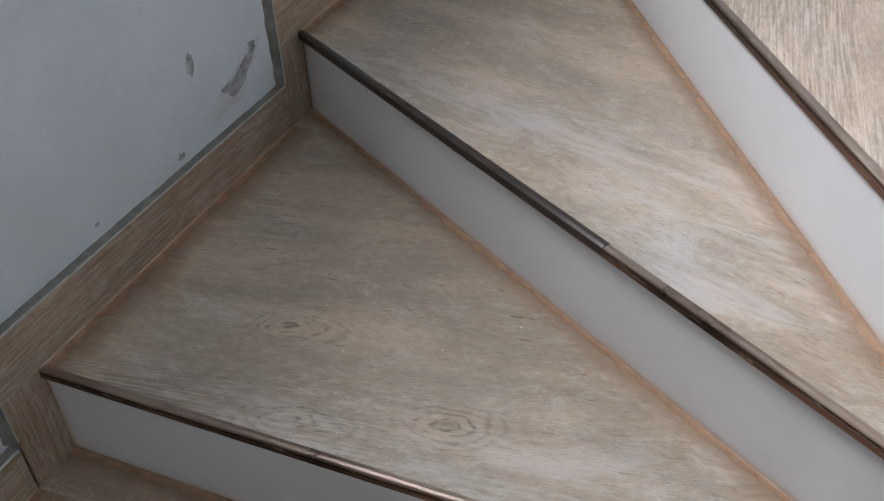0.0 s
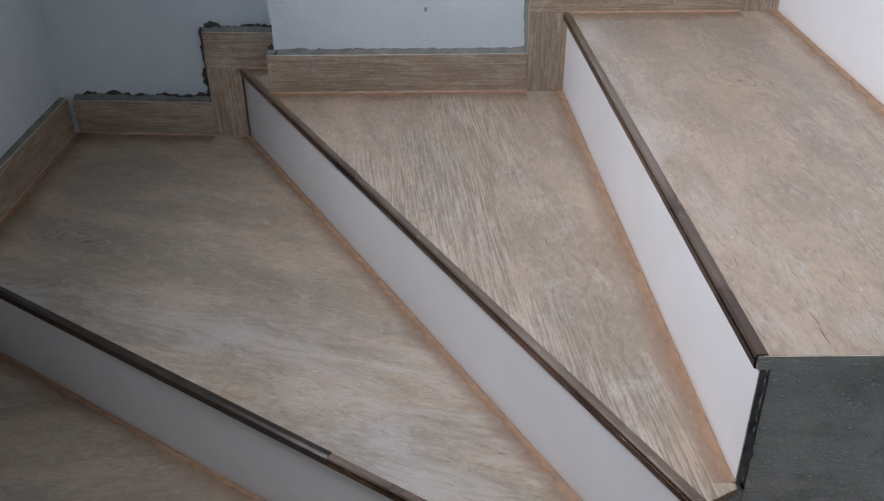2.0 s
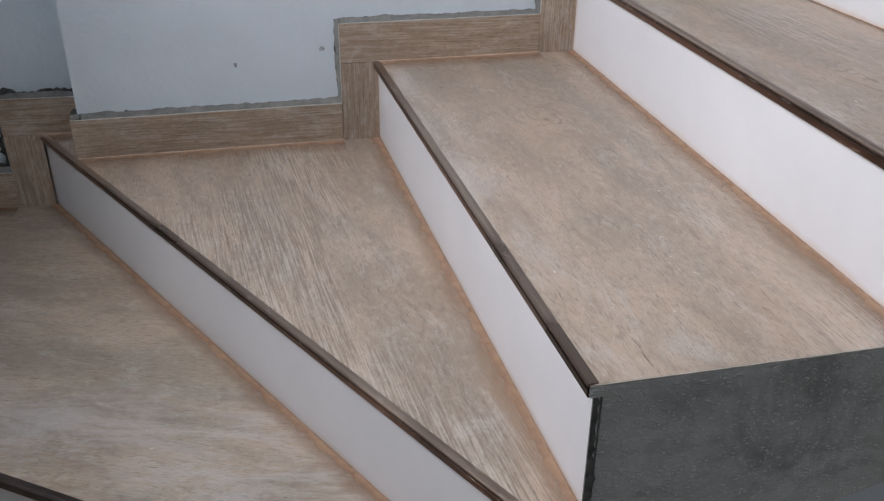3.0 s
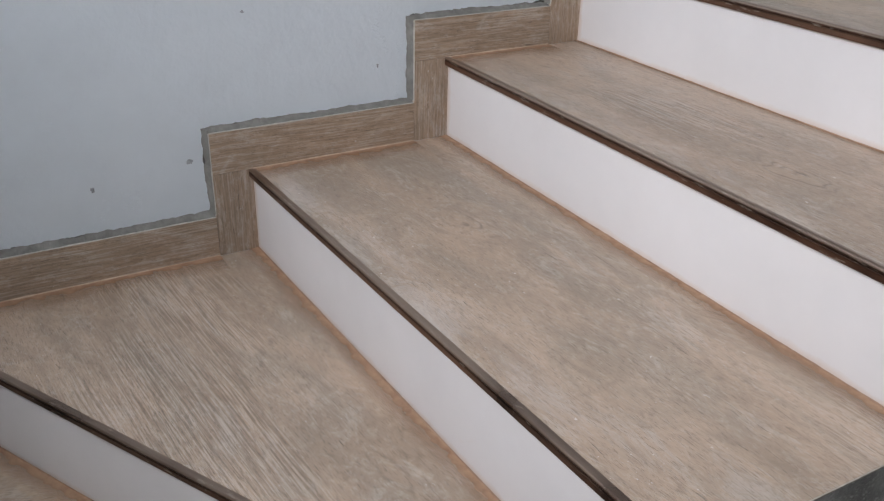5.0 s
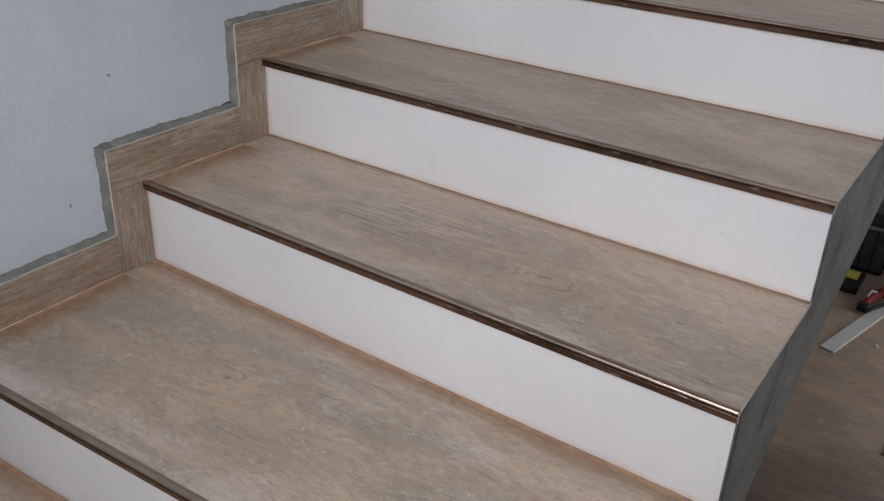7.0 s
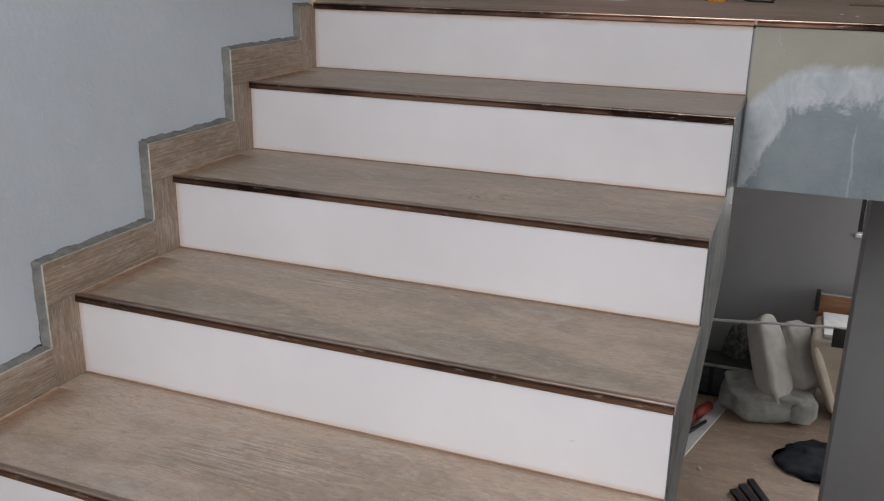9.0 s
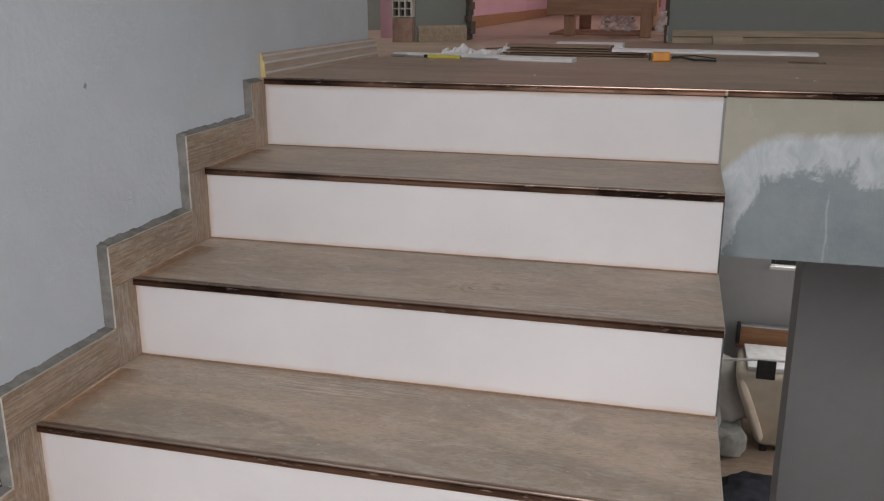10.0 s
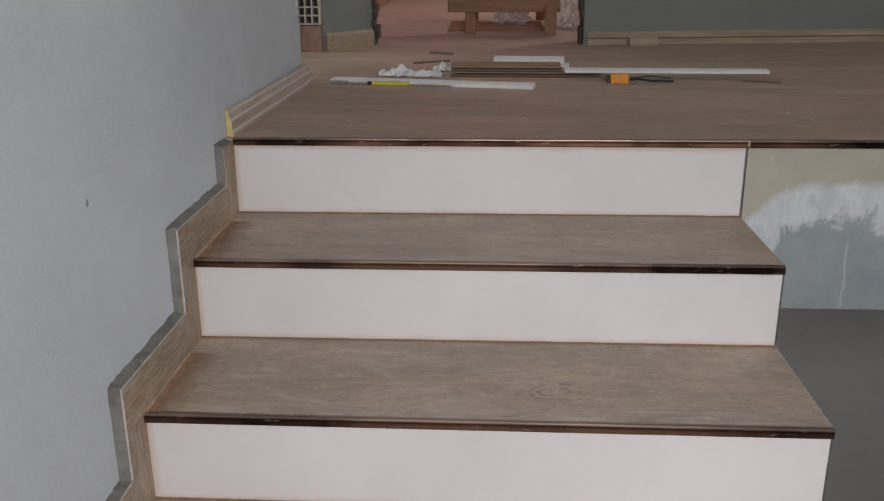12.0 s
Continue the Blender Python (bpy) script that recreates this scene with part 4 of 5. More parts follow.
def leaning_skirting():
    t = empty("skirting_board", 0.0, 2.2, 0, "pale wood-foil skirting board with white grooves set along the wall", "skirting board")
    part("board", sweep(OGEE, (-0.018, 1.775, 0.0), (-0.004, 2.66, 0.0), (1, 0, 0)), M_TRIMWOOD, t, "", pose(0, 1.775, 0, 0, 0, 90))
    part("end_grain", sweep([(o * 0.97, u * 0.985) for o, u in OGEE], (-0.0178, 1.771, 0.0005), (-0.0178, 1.7755, 0.0005), (1, 0, 0)), M_RAWMDF, t, "yellow raw board end")
    for u in (0.011, 0.037, 0.0545):
        o = 0.0146 if u < 0.02 else (0.0115 if u < 0.045 else 0.0047)
        part("white_groove", tube([(-0.018 + o, 1.776, u), (-0.004 + o, 2.659, u)], 0.0033, 6), M_TRIMW, t)


leaning_skirting()

rear_skirt = empty("baseboard_rear", 1.8, 3.9, 0, "light wood skirting board along the grey-green wall", "skirting", "structure")
d = Vector((BX - AX, BY - AY, 0)).normalized()
o = Vector((d.y, -d.x, 0))
part("board", sweep([(0, 0), (0.014, 0), (0.014, 0.026), (0.011, 0.030), (0.011, 0.048), (0.005, 0.057), (0, 0.057)], Vector((AX + 0.02, AY, 0)), Vector((BX, BY, 0)), o), M_OCHRE, rear_skirt, "", frame_along((AX, AY), (BX, BY), 0))
part("groove", tube([Vector((AX + 0.02, AY, 0.028)) + o * 0.0125, Vector((BX, BY, 0.028)) + o * 0.0125], 0.003, 6), M_DARKWOOD, rear_skirt)
stub_skirt = empty("baseboard_stub", 0.0, 3.7, 0, "ochre wood skirting on the wall stub", "skirting", "structure")
d = Vector((0.178, 0.245, 0)).normalized()
o = Vector((d.y, -d.x, 0))
part("board", sweep([(0, 0), (0.012, 0), (0.012, 0.06), (0.006, 0.072), (0, 0.072)], Vector((-0.112, 3.608, 0)), Vector((0.058, 3.842, 0)), o), M_OCHRE, stub_skirt)
pink_skirt = tagged(part("baseboard_pink", box(-0.24, -0.226, 4.05, 9.0, 0, 0.075, 0.003), M_BENCH, None), "brown wood skirting in the pink room", "skirting", "", "structure")

board("moulding_strip", (0.075, 2.675), (0.722, 2.548), 0.055, 0.014, 0.0, M_TRIMW, "white moulding strip lying on the plank floor")
board("moulding_strip", (0.828, 2.752), (1.49, 2.775), 0.050, 0.012, 0.0240, M_TRIMW, "long white moulding strip lying across brown boards", lift=-0.006)
for j, (x, w) in enumerate(((0.615, 0.25), (0.60, 0.25))):
    board("moulding_offcut", (x, 3.03 + j * 0.035), (x + w, 3.01 + j * 0.035), 0.075, 0.019, 0.0 + j * 0.0195, M_TRIMW, "short white moulding offcut stacked on the floor")
for j in range(5):
    board("brown_board", (0.455 + 0.014 * (j % 2), 2.827 + 0.006 * j), (0.955 - 0.018 * j if j < 3 else 0.822, 2.807 + 0.008 * j), 0.12, 0.0075, 0.008 * j, M_DARKWOOD if j % 2 else M_BOARD, "thin brown board in a stack on the floor", group="stack of brown boards")
board("wood_chip", (1.395, 2.695), (1.50, 2.66), 0.022, 0.005, 0.0, M_DARKWOOD, "small dark brown wood offcut on the floor")
board("wood_chip", (0.34, 3.53), (0.43, 3.47), 0.03, 0.006, 0.0, M_DARKWOOD, "small dark brown wood offcut on the floor")
board("wood_chip", (0.30, 3.16), (0.43, 3.24), 0.014, 0.006, 0.0, M_DARKWOOD, "thin dark wood splinter on the floor")
board("trim_offcut", (1.19, 3.815), (1.315, 3.83), 0.035, 0.04, 0.0, M_OCHRE, "ochre board offcut standing before the skirting")


def crumpled(name, x, y, rx, ry, rz, seed, label):
    """A crumpled sheet: a folded, spiky thin surface."""
    bm = bmesh.new()
    bmesh.ops.create_grid(bm, x_segments=14, y_segments=10, size=1.0)
    for v in bm.verts:
        n = abs(noise.noise(v.co * 1.9 + Vector((seed, 0, 0)))) + 0.6 * abs(noise.noise(v.co * 3.6 + Vector((0, seed, 0))))
        n *= max(0.0, 1.15 - 0.8 * v.co.length)
        e = 1 + 0.35 * noise.noise(v.co * 3.7 + Vector((seed, seed, 0)))
        v.co = Vector((x + v.co.x * rx * e, y + v.co.y * ry * e, 0.002 + rz * n))
    geom = bmesh.ops.solidify(bm, geom=bm.faces[:], thickness=0.0012)
    return tagged(part(name, bm, M_PAPER, None), label, "paper", "scraps on the landing")


crumpled("crumpled_paper", 0.27, 2.845, 0.060, 0.055, 0.050, 3.1, "crumpled white paper on the plank floor")
crumpled("crumpled_paper", 0.37, 2.825, 0.055, 0.045, 0.038, 7.7, "crumpled white paper on the plank floor")
crumpled("crumpled_paper", 0.42, 2.98, 0.034, 0.045, 0.040, 11.3, "crumpled white paper on the plank floor")


def tape_measure():
    t = empty("tape_measure", 0.995, 2.655, 0, "orange tape measure with a dark strap on the floor", "tape measure")
    part("case", box(0.966, 1.024, 2.638, 2.672, 0.0, 0.031, 0.006), M_ORANGE, t)
    part("clip", box(0.955, 0.962, 2.64, 2.67, 0.003, 0.026, 0.002), M_BLACK, t)
    part("strap", tube([(1.028, 2.655, 0.012), (1.06, 2.66, 0.014), (1.10, 2.667, 0.006), (1.14, 2.68, 0.005), (1.17, 2.675, 0.004)], 0.0032), M_BLACK, t)
    part("strap_end", tube([(1.03, 2.66, 0.016), (1.10, 2.70, 0.018), (1.17, 2.72, 0.008)], 0.002), M_BLACK, t)


tape_measure()


def trim_knife():
    t = empty("scraper", 0.2, 2.63, 0, "long steel scraper with a yellow and black handle", "scraper")
    at = frame_along((0.075, 2.638), (0.42, 2.572), 0)
    for nm, a, b, w, h, m in (("blade", 0.0, 0.055, 0.024, 0.010, M_STEEL), ("shaft", 0.055, 0.125, 0.010, 0.008, M_STEEL), ("collar", 0.125, 0.14, 0.013, 0.011, M_BLACK), ("handle", 0.14, 0.262, 0.014, 0.012, M_YELLOW), ("rod", 0.262, 0.40, 0.008, 0.007, M_STEEL)):
        bm = box(a, b, -w / 2, w / 2, 0.001, h, 0.0015)
        bm.transform(at)
        part(nm, bm, m, t)


trim_knife()


def scatter_bits():
    r = random.Random(9)
    bm = bmesh.new()
    for i in range(16):
        x, y = r.uniform(0.2, 2.2), r.uniform(1.85, 3.4)
        s = r.uniform(0.0008, 0.003)
        box(x - s * r.uniform(1, 3), x + s, y - s, y + s, 0.0002, 0.002, 0, bm)
    return tagged(part("plaster_crumbs", bm, M_EDGE, None), "white plaster crumbs strewn over the plank floor", "debris", "", "stuff")


scatter_bits()

# rear room: low timber frame with shadow strips of slats, film
def timber_frame():
    t = empty("low_wooden_frame", 0.65, 4.5, 0, "low reddish pine bed frame with block legs", "bed frame")
    part("front_beam", box(0.37, 0.925, 4.36, 4.41, 0.108, 0.205, 0.004), M_BENCH, t, "", pose(0.35, 4.36, 0.13))
    part("rear_beam", box(0.35, 0.92, 5.35, 5.40, 0.135, 0.205, 0.004), M_BENCH, t, "", pose(0.35, 5.3, 0.13))
    part("leg", box(0.455, 0.51, 4.41, 4.48, 0, 0.15, 0.004), M_BENCH, t, "", pose(0.44, 4.4, 0, 0, -90, 0))
    part("leg", box(0.85, 0.905, 4.30, 4.36, 0, 0.15, 0.004), M_BENCH, t, "", pose(0.85, 4.3, 0, 0, -90, 0))
    part("leg", box(0.44, 0.51, 5.30, 5.35, 0, 0.15, 0.004), M_BENCH, t)
    part("leg", box(0.85, 0.90, 5.30, 5.35, 0, 0.15, 0.004), M_BENCH, t)
    part("side_beam", box(0.872, 0.91, 4.41, 5.35, 0.05, 0.19, 0.004), M_BENCH, t, "", pose(0.89, 4.4, 0.1, 0, 0, 90))
    # thin wood strips on the floor stand in for the slats' shadow stripes
    for k in range(5):
        y = 4.55 + 0.13 * k
        part("slat", box(0.36, 0.87, y, y + 0.06, 0.001, 0.010, 0.002), M_BENCH, t, "", pose(0.36, y, 0.01))


timber_frame()


def film_bag(x, y, r, seed):
    bm = blob(x, y, r * 0.6, r, r * 0.7, r * 0.75, 0.5, 2.6, 4, 0.001, seed)
    return tagged(part("plastic_film", bm, M_PLASTIC, None), "crumpled clear plastic film on the rear room floor", "plastic bag", "film in the rear room")


film_bag(0.70, 4.95, 0.09, 1.5)
film_bag(1.06, 4.75, 0.12, 6.5)

# the landing floor and all that lies on it stand on the thicker last step
for ob in sorted((o for o in bpy.data.objects if o not in older and o.parent is None), key=lambda o: o.name):
    ob.matrix_basis = Matrix.Translation((0, 0, LAND)) @ ob.matrix_basis

# ---------------------------------------------------------------- lower room


def bucket(x, y):
    t = empty("bucket", x, y, LOW, "white plastic paint bucket with a dirty inside on the floor", "bucket")
    z = LOW
    part("body", lathe([(0.105, z), (0.108, z + 0.004), (0.130, z + 0.235), (0.137, z + 0.238), (0.137, z + 0.262), (0.128, z + 0.264), (0.124, z + 0.235), (0.102, z + 0.02), (0.0005, z + 0.018)], x, y), M_BUCKET, t)
    part("paint_rest", lathe([(0.0005, z + 0.10), (0.1115, z + 0.10), (0.112, z + 0.104), (0.0005, z + 0.106)], x, y), M_SACK, t, "dried grey paint")
    pts = [(x + 0.139 * math.cos(a), y - 0.012 - 0.10 * math.sin(a), z + 0.225 - 0.06 * math.sin(a)) for a in (math.pi * k / 12 for k in range(13))]
    part("handle", tube(pts, 0.003, 6), M_STEEL, t)
    return t


bucket(0.655, 3.37)


def floor_strip():
    a, b = Vector((0.775, 4.46, LOW)), Vector((1.075, 5.66, LOW))
    d = (b - a).normalized()
    s = Vector((d.y, -d.x, 0))
    t = empty("white_board", 0.8, 4.9, LOW, "long flat white board on the brown floor", "board")
    part("board", sweep([(-0.045, 0), (-0.045, 0.010), (-0.041, 0.012), (0.041, 0.012), (0.045, 0.010), (0.045, 0)], a, b, s), M_TRIMW, t)


floor_strip()


def power_tool():
    """A small cordless tool lying on its side."""
    z = LOW + 0.012
    t = empty("power_tool", 0.90, 5.28, z, "red and black power tool lying across the white board", "power tool")
    part("motor_housing", tube([(0.905, 5.30, z + 0.034), (0.945, 5.40, z + 0.036), (0.985, 5.49, z + 0.034)], 0.034, 14), M_RED, t)
    part("grip", tube([(0.905, 5.31, z + 0.030), (0.87, 5.20, z + 0.034), (0.842, 5.10, z + 0.026)], 0.024, 12), M_RED, t)
    part("battery", box(0.81, 0.875, 5.045, 5.10, z, z + 0.05, 0.008), M_BLACK, t, "black battery")
    part("trigger_guard", tube([(0.845, 5.16, z + 0.055), (0.855, 5.22, z + 0.075), (0.885, 5.25, z + 0.06)], 0.007, 8), M_BUCKET, t, "white trigger guard")
    part("side_handle", tube([(0.87, 5.04, z + 0.012), (0.93, 5.16, z + 0.016), (0.985, 5.28, z + 0.018)], 0.012, 10), M_BLACK, t, "black side handle")
    for c in t.children:
        smooth(c)


power_tool()


def tool_case(name, x0, x1, y0, y1, h, label):
    t = empty(name, (x0 + x1) / 2, (y0 + y1) / 2, LOW, label, "case", group="black cases by the wall")
    part("shell", box(x0, x1, y0, y1, LOW, LOW + h, 0.012), M_BLACK, t)
    n = 4
    for k in range(n):
        x = x0 + (x1 - x0) * (k + 0.5) / n
        part("rib", box(x - 0.034, x + 0.034, y0 - 0.008, y0 + 0.002, LOW + 0.03, LOW + h - 0.04, 0.003), M_SLATE, t, "blue-grey panel")
    part("rim", box(x0 - 0.006, x1 + 0.006, y0 - 0.006, y1 + 0.006, LOW + h - 0.035, LOW + h - 0.012, 0.004), M_SACK, t)


tool_case("black_case", 0.86, 1.27, 5.74, 5.97, 0.27, "ribbed black plastic case standing on the floor")
tool_case("black_case", 0.53, 0.84, 5.64, 5.87, 0.36, "tall black plastic case standing on the floor")
t = empty("tool_tray", 0.66, 5.38, LOW, "open black tool tray with a yellow lid on the floor", "tray")
part("tray", box(0.52, 0.77, 5.26, 5.52, LOW, LOW + 0.06, 0.01), M_BLACK, t)
part("lid", box(0.60, 0.74, 5.36, 5.48, LOW + 0.061, LOW + 0.072, 0.006), M_YELLOW, t)
t = empty("profile_bundle", 1.38, 4.35, LOW, "black plastic profile bundle on the floor", "profiles")
for k in range(3):
    part("profile", sweep([(-0.02, 0), (-0.02, 0.022), (0.02, 0.022), (0.02, 0)], (1.225 + 0.045 * k, 4.50 + 0.075 * k, LOW + 0.002 * k), (1.50 + 0.045 * k, 4.04 + 0.02 * k, LOW + 0.002 * k), (0.86, 0.51, 0)), M_BLACK, t)
for k in range(3):
    board("floor_board", (1.24, 3.80 - 0.07 * k), (1.80, 3.74 - 0.08 * k), 0.045, 0.012, LOW, M_BOARD, "brown board offcut lying on the lower floor", "board", "boards on the lower floor")
board("white_chip", (1.005, 4.70), (1.022, 4.665), 0.022, 0.01, LOW, M_PAPER, "small white chip on the lower floor", "scrap", "scraps below")


def pillow(c, size, turn, tilt, power=0.45, dent=0.05, seed=0.0):
    """A stuffed cushion: a rounded box with soft swellings."""
    bm = bmesh.new()
    bmesh.ops.create_icosphere(bm, subdivisions=4, radius=1.0)
    for v in bm.verts:
        k = 1 + dent * noise.noise(v.co * 2.1 + Vector((seed, 0, 0)))
        v.co = Vector([math.copysign(abs(a) ** power, a) * s * k for a, s in zip(v.co, size)])
    bm.transform(pose(*c, tilt, 0, turn))
    return bm


def bolster(a, b, wide, thick, dent=0.08, seed=0.0, power=0.62):
    """A stuffed cushion that lies from a to b."""
    a, b = Vector(a), Vector(b)
    bm = pillow((0, 0, 0), (wide / 2, thick / 2, (b - a).length / 2), 0, 0, power, dent, seed)
    bm.transform(Matrix.Translation((a + b) / 2) @ (b - a).to_track_quat("Z", "Y").to_matrix().to_4x4())
    return bm


def armchair():
    t = empty("armchair", 1.38, 5.7, LOW, "beige upholstered armchair slumped low on the floor", "armchair")
    z = LOW
    part("seat", pillow((1.36, 5.72, z + 0.125), (0.32, 0.32, 0.128), 8, 0, 0.6, 0.16, 6.0), M_SACK, t, "grey-green seat cover")
    part("armrest", bolster((1.43, 5.50, z + 0.15), (1.245, 5.66, z + 0.70), 0.225, 0.19, 0.12, 2.0), M_CREAM, t)
    part("backrest", bolster((1.60, 5.66, z + 0.20), (1.43, 5.84, z + 0.62), 0.27, 0.22, 0.14, 4.0), M_CREAM, t)
    part("side_cushion", bolster((1.66, 5.60, z + 0.12), (1.47, 5.52, z + 0.14), 0.26, 0.22, 0.14, 9.0), M_SACK, t)
    for c in t.children:
        smooth(c)


armchair()
smooth(tagged(part("dark_cloth", blob(1.74, 5.03, LOW + 0.004, 0.28, 0.27, 0.055, 0.35, 1.6, 4, LOW, 3.0), M_DARKCLOTH, None), "dark blue cloth heaped on the floor", "cloth"))
smooth(tagged(part("patterned_bag", blob(1.12, 5.98, LOW + 0.22, 0.11, 0.12, 0.26, 0.25, 2.4, 4, LOW, 5.0), M_BAG, None), "dark patterned bag leaning behind the armchair", "bag"))


def cart():
    t = empty("garden_cart", 1.85, 5.75, LOW, "cream plastic cart tub with brown board and pale push rail", "cart")
    z = LOW
    bm = bmesh.new()
    lo = [bm.verts.new(p) for p in ((1.76, 5.64, z + 0.05), (2.15, 5.64, z + 0.05), (2.15, 5.95, z + 0.05), (1.76, 5.95, z + 0.05))]
    hi = [bm.verts.new(p) for p in ((1.555, 5.50, z + 0.65), (2.30, 5.50, z + 0.65), (2.30, 6.05, z + 0.65), (1.60, 6.05, z + 0.65))]
    bm.faces.new(lo[::-1])
    bm.faces.new(hi)
    for i in range(4):
        bm.faces.new((lo[i], lo[(i + 1) % 4], hi[(i + 1) % 4], hi[i]))
    bmesh.ops.bevel(bm, geom=bm.edges[:], offset=0.06, segments=4, affect="EDGES", profile=0.5)
    smooth(part("tub", bm, M_TUB, t))
    part("rib", bolster((1.78, 5.60, z + 0.12), (1.60, 5.53, z + 0.60), 0.10, 0.06, 0.03, 1.0), M_TUB, t)
    part("liner", box(1.65, 2.26, 5.56, 6.0, z + 0.651, z + 0.68, 0.008), M_PAPER, t, "white paper lining")
    part("rear_board", box(1.60, 2.30, 6.06, 6.09, z + 0.62, z + 0.785, 0.004), M_BENCH, t, "brown wooden board")
    part("rail", box(1.60, 2.30, 6.05, 6.10, z + 0.786, z + 0.797, 0.003), M_STEEL, t)
    part("corner_post", box(1.595, 1.622, 6.03, 6.10, z + 0.66, z + 0.81, 0.006), M_BLACK, t)
    part("corner_post", box(1.70, 1.82, 5.475, 5.515, z + 0.63, z + 0.765, 0.006), M_BLACK, t)
    part("push_rail", tube([(0.866, 5.495, z + 0.683), (1.715, 5.495, z + 0.762), (2.30, 5.495, z + 0.775)], 0.0095, 10), M_PALEMETAL, t, "thin pale metal rail")
    for x, y in ((1.79, 5.68), (2.05, 5.68), (1.79, 5.88), (2.05, 5.88)):
        part("foot", box(x, x + 0.05, y, y + 0.05, z, z + 0.06, 0.004), M_BLACK, t)


cart()


def window(name, axis, a0, a1, z0, z1, c0, c1, label, f=0.06):
    """A framed window in a wall opening; c0 to c1 is its depth."""
    t = empty(name, 0, 0, 0, label, "window", "structure")

    def b(a, bb, lo, hi, d0, d1, bev=0.004):
        return box(a, bb, d0, d1, lo, hi, bev) if axis == "x" else box(d0, d1, a, bb, lo, hi, bev)

    m = (c0 + c1) / 2
    for nm, q in (("frame_side", (a0, a0 + f, z0, z1)), ("frame_side", (a1 - f, a1, z0, z1)), ("frame_rail", (a0 + f, a1 - f, z0, z0 + f)), ("frame_rail", (a0 + f, a1 - f, z1 - f, z1)), ("mullion", ((a0 + a1) / 2 - 0.03, (a0 + a1) / 2 + 0.03, z0 + f, z1 - f))):
        part(nm, b(*q, m - 0.03, m + 0.03), M_FRAME, t)
    return t


window("window_lower", "x", 1.80, 3.6, -1.67, -0.85, 6.2, 6.35, "black framed window in the lower room wall", 0.035)
sill = tagged(part("window_sill", box(1.79, 3.62, 6.18, 6.21, -1.695, -1.672, 0.003), M_TRIMW, None), "thin white window sill", "window sill", "", "structure")
window("window_stair", "x", 0.49, 1.41, 0.0, 1.65, -1.53, -1.45, "black framed window above the winding steps")
window("window_upper", "y", 0.7, 2.3, 0.7, 2.0, 4.6, 4.75, "black framed window of the landing")
window("window_rear", "y", 5.5, 6.9, 0.7, 2.0, 2.8, 2.95, "black framed window of the rear room")
window("window_corridor", "y", 3.2, 4.4, 0.7, 2.0, -2.58, -2.47, "black framed window of the side corridor")


# ---------------------------------------------------------------- marks on the walls
M_STAIN = simple("grey_wall_dent", (0.20, 0.21, 0.225), (0.40, 0.42, 0.45), 60.0, 0.9, 0, 0.6)
sm = Nodes("grey_wall_scrape")
sm.put(sm.b.inputs["Alpha"], sm.ramp(sm.noise(sm.coords((1, 1, 1), False), 26.0, 5.0, 0.7), (0.36, 0.08), (0.66, 0.62)))
M_SCRAPE = sm.done((0.20, 0.205, 0.21), 0.9)
M_FILLER = simple("white_wall_filler", (0.55, 0.58, 0.60), (0.68, 0.70, 0.73), 30.0, 0.8, 0, 0.5)


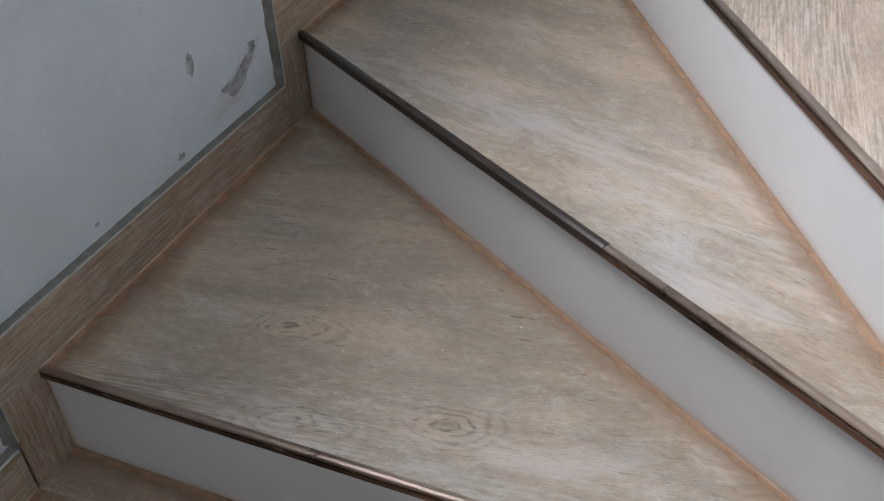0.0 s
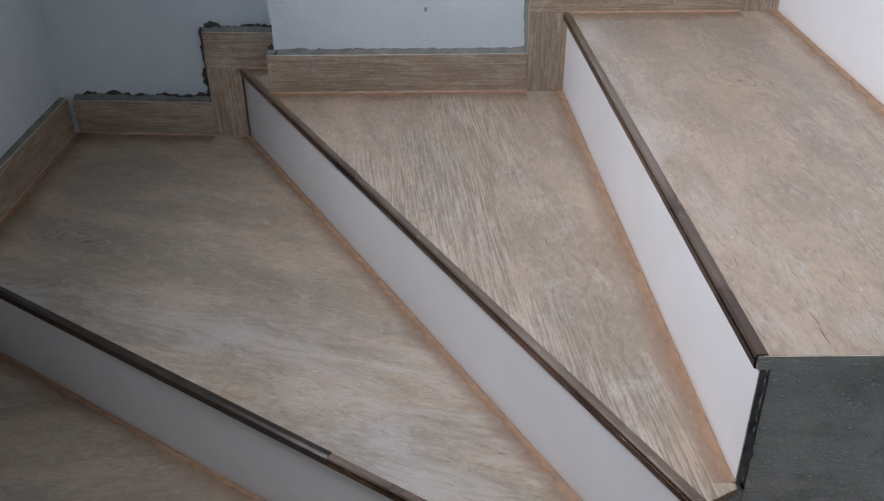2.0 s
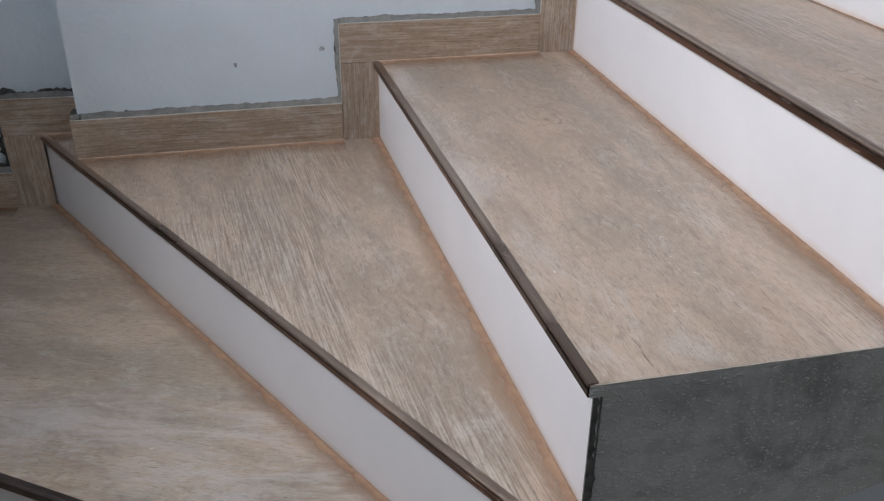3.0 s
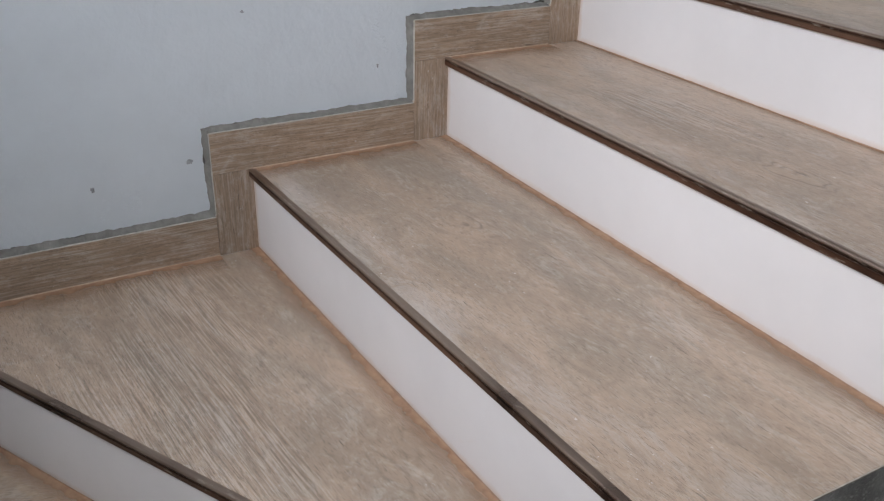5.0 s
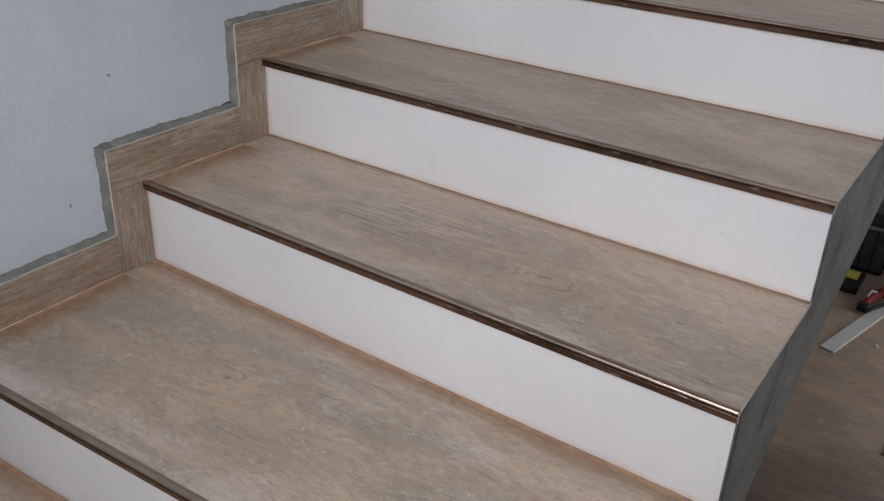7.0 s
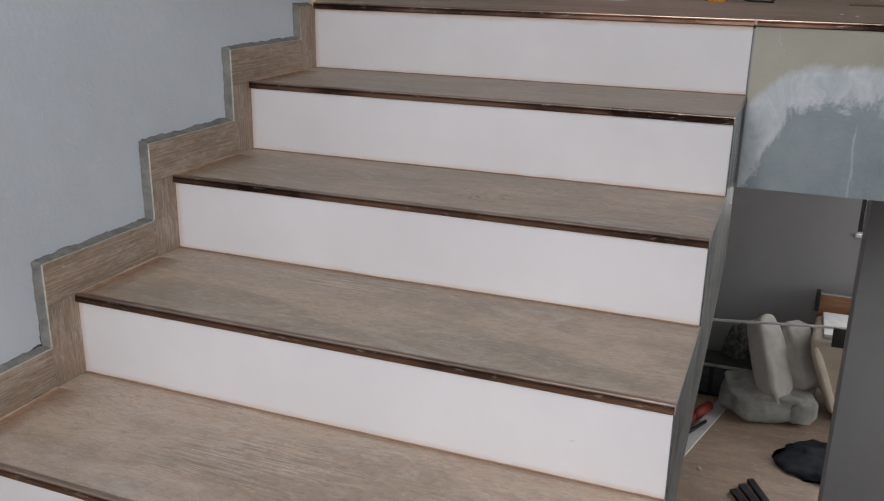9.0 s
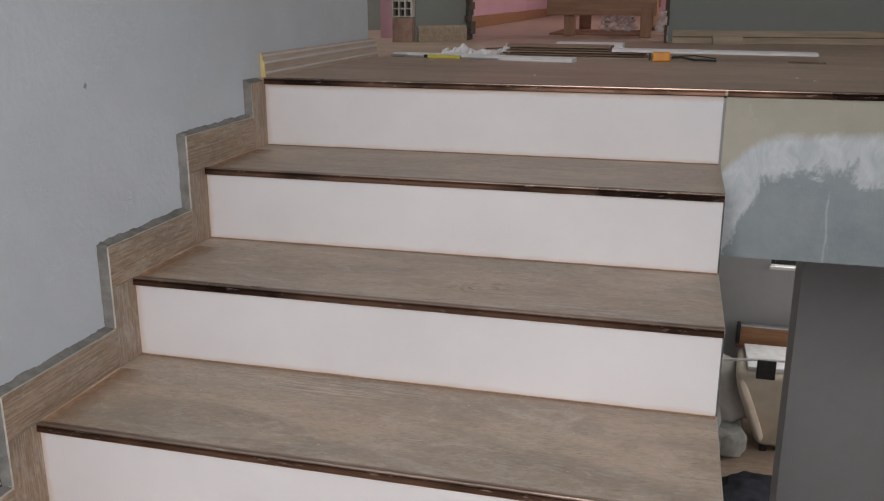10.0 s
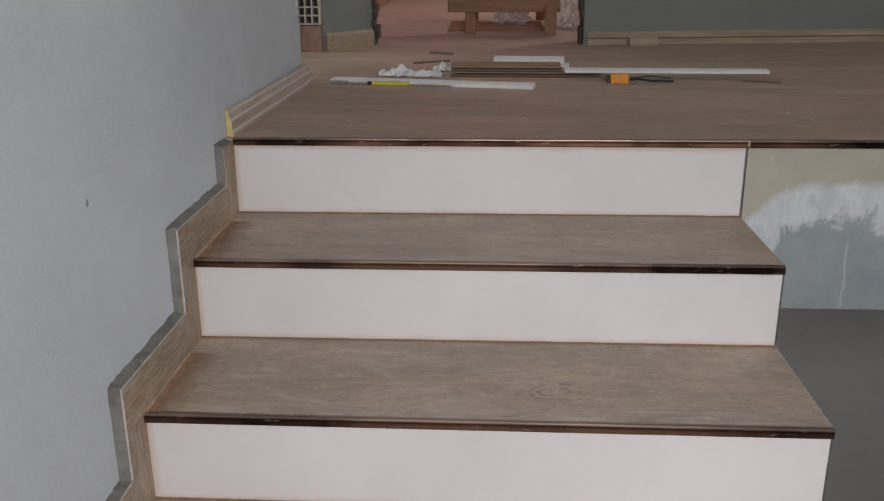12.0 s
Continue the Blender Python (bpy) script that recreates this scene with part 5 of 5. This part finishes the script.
def mark(wall, a, z, ra, rz, material, label, seed, bend=0.0, slope=0.0, jag=0.5):
    """An irregular dent or smear, a hair proud of a wall: wall "x" is the stair wall, "y" the south wall."""
    bm = bmesh.new()
    k = 44
    pts = []
    for i in range(k):
        q = 2 * math.pi * i / k
        r = 1 + 0.55 * noise.noise(Vector((math.cos(q) * 1.7 + seed, math.sin(q) * 1.7, seed))) + jag * noise.noise(Vector((math.cos(q) * 5.5, math.sin(q) * 5.5, seed * 3)))
        u, v = ra * r * math.cos(q), rz * r * math.sin(q)
        v += bend * (u / ra) ** 2 * rz + slope * u
        pts.append((a + u, z + v))
    depth = 0.0004 if material == M_FILLER else 0.0008

    def at(p, d):
        return (-0.02 + d, p[0], p[1]) if wall == "x" else (p[0], -1.165 + d, p[1])
    lo, hi = [bm.verts.new(at(p, 0.0)) for p in pts], [bm.verts.new(at(p, depth)) for p in pts]
    bm.faces.new(hi)
    for i in range(k):
        bm.faces.new((lo[i], lo[(i + 1) % k], hi[(i + 1) % k], hi[i]))
    return tagged(part("wall_mark", bm, material, None), label, "wall mark", "marks on the stair walls", "structure")


for a, z, ra, rz in ((-0.108, -0.822, 0.007, 0.006), (-0.288, -0.846, 0.004, 0.007), (0.016, -0.553, 0.004, 0.003), (0.287, -0.684, 0.003, 0.005), (1.03, 0.054, 0.005, 0.007), (0.404, -0.469, 0.005, 0.003)):
    mark("x", a, z, ra * 0.75, rz * 0.75, M_STAIN, "small grey chip in the pale wall paint", a * 7 + 1)
mark("y", 0.76, -1.113, 0.011, 0.019, M_SCRAPE, "dark grey chip in the pale wall paint", 2.0, jag=0.25)
mark("y", 0.632, -1.196, 0.060, 0.017, M_SCRAPE, "curved grey scrape in the pale wall paint", 3.0, 0.7, -0.36, 0.12)
mark("y", 0.66, -1.21, 0.085, 0.03, M_FILLER, "pale filler patch round a scrape in the wall", 9.0, 0.3, -0.3, 0.1)
mark("y", 0.582, -1.160, 0.012, 0.010, M_STAIN, "small grey chip in the pale wall paint", 4.0)
mark("y", 0.572, -1.050, 0.006, 0.012, M_STAIN, "small grey chip in the pale wall paint", 5.0)
mark("y", 0.539, -1.023, 0.008, 0.006, M_STAIN, "small grey chip in the pale wall paint", 6.0)
mark("y", 0.833, -1.250, 0.010, 0.005, M_STAIN, "small grey chip in the pale wall paint", 7.0)
mark("y", 1.049, -1.244, 0.004, 0.003, M_STAIN, "small grey chip in the pale wall paint", 8.0)
# added frame, out of view, for the lower room's fill light
window("window_east_lower", "y", 4.2, 5.8, -2.0, -0.8, 4.6, 4.75, "unseen black framed window added to brighten the lower room")
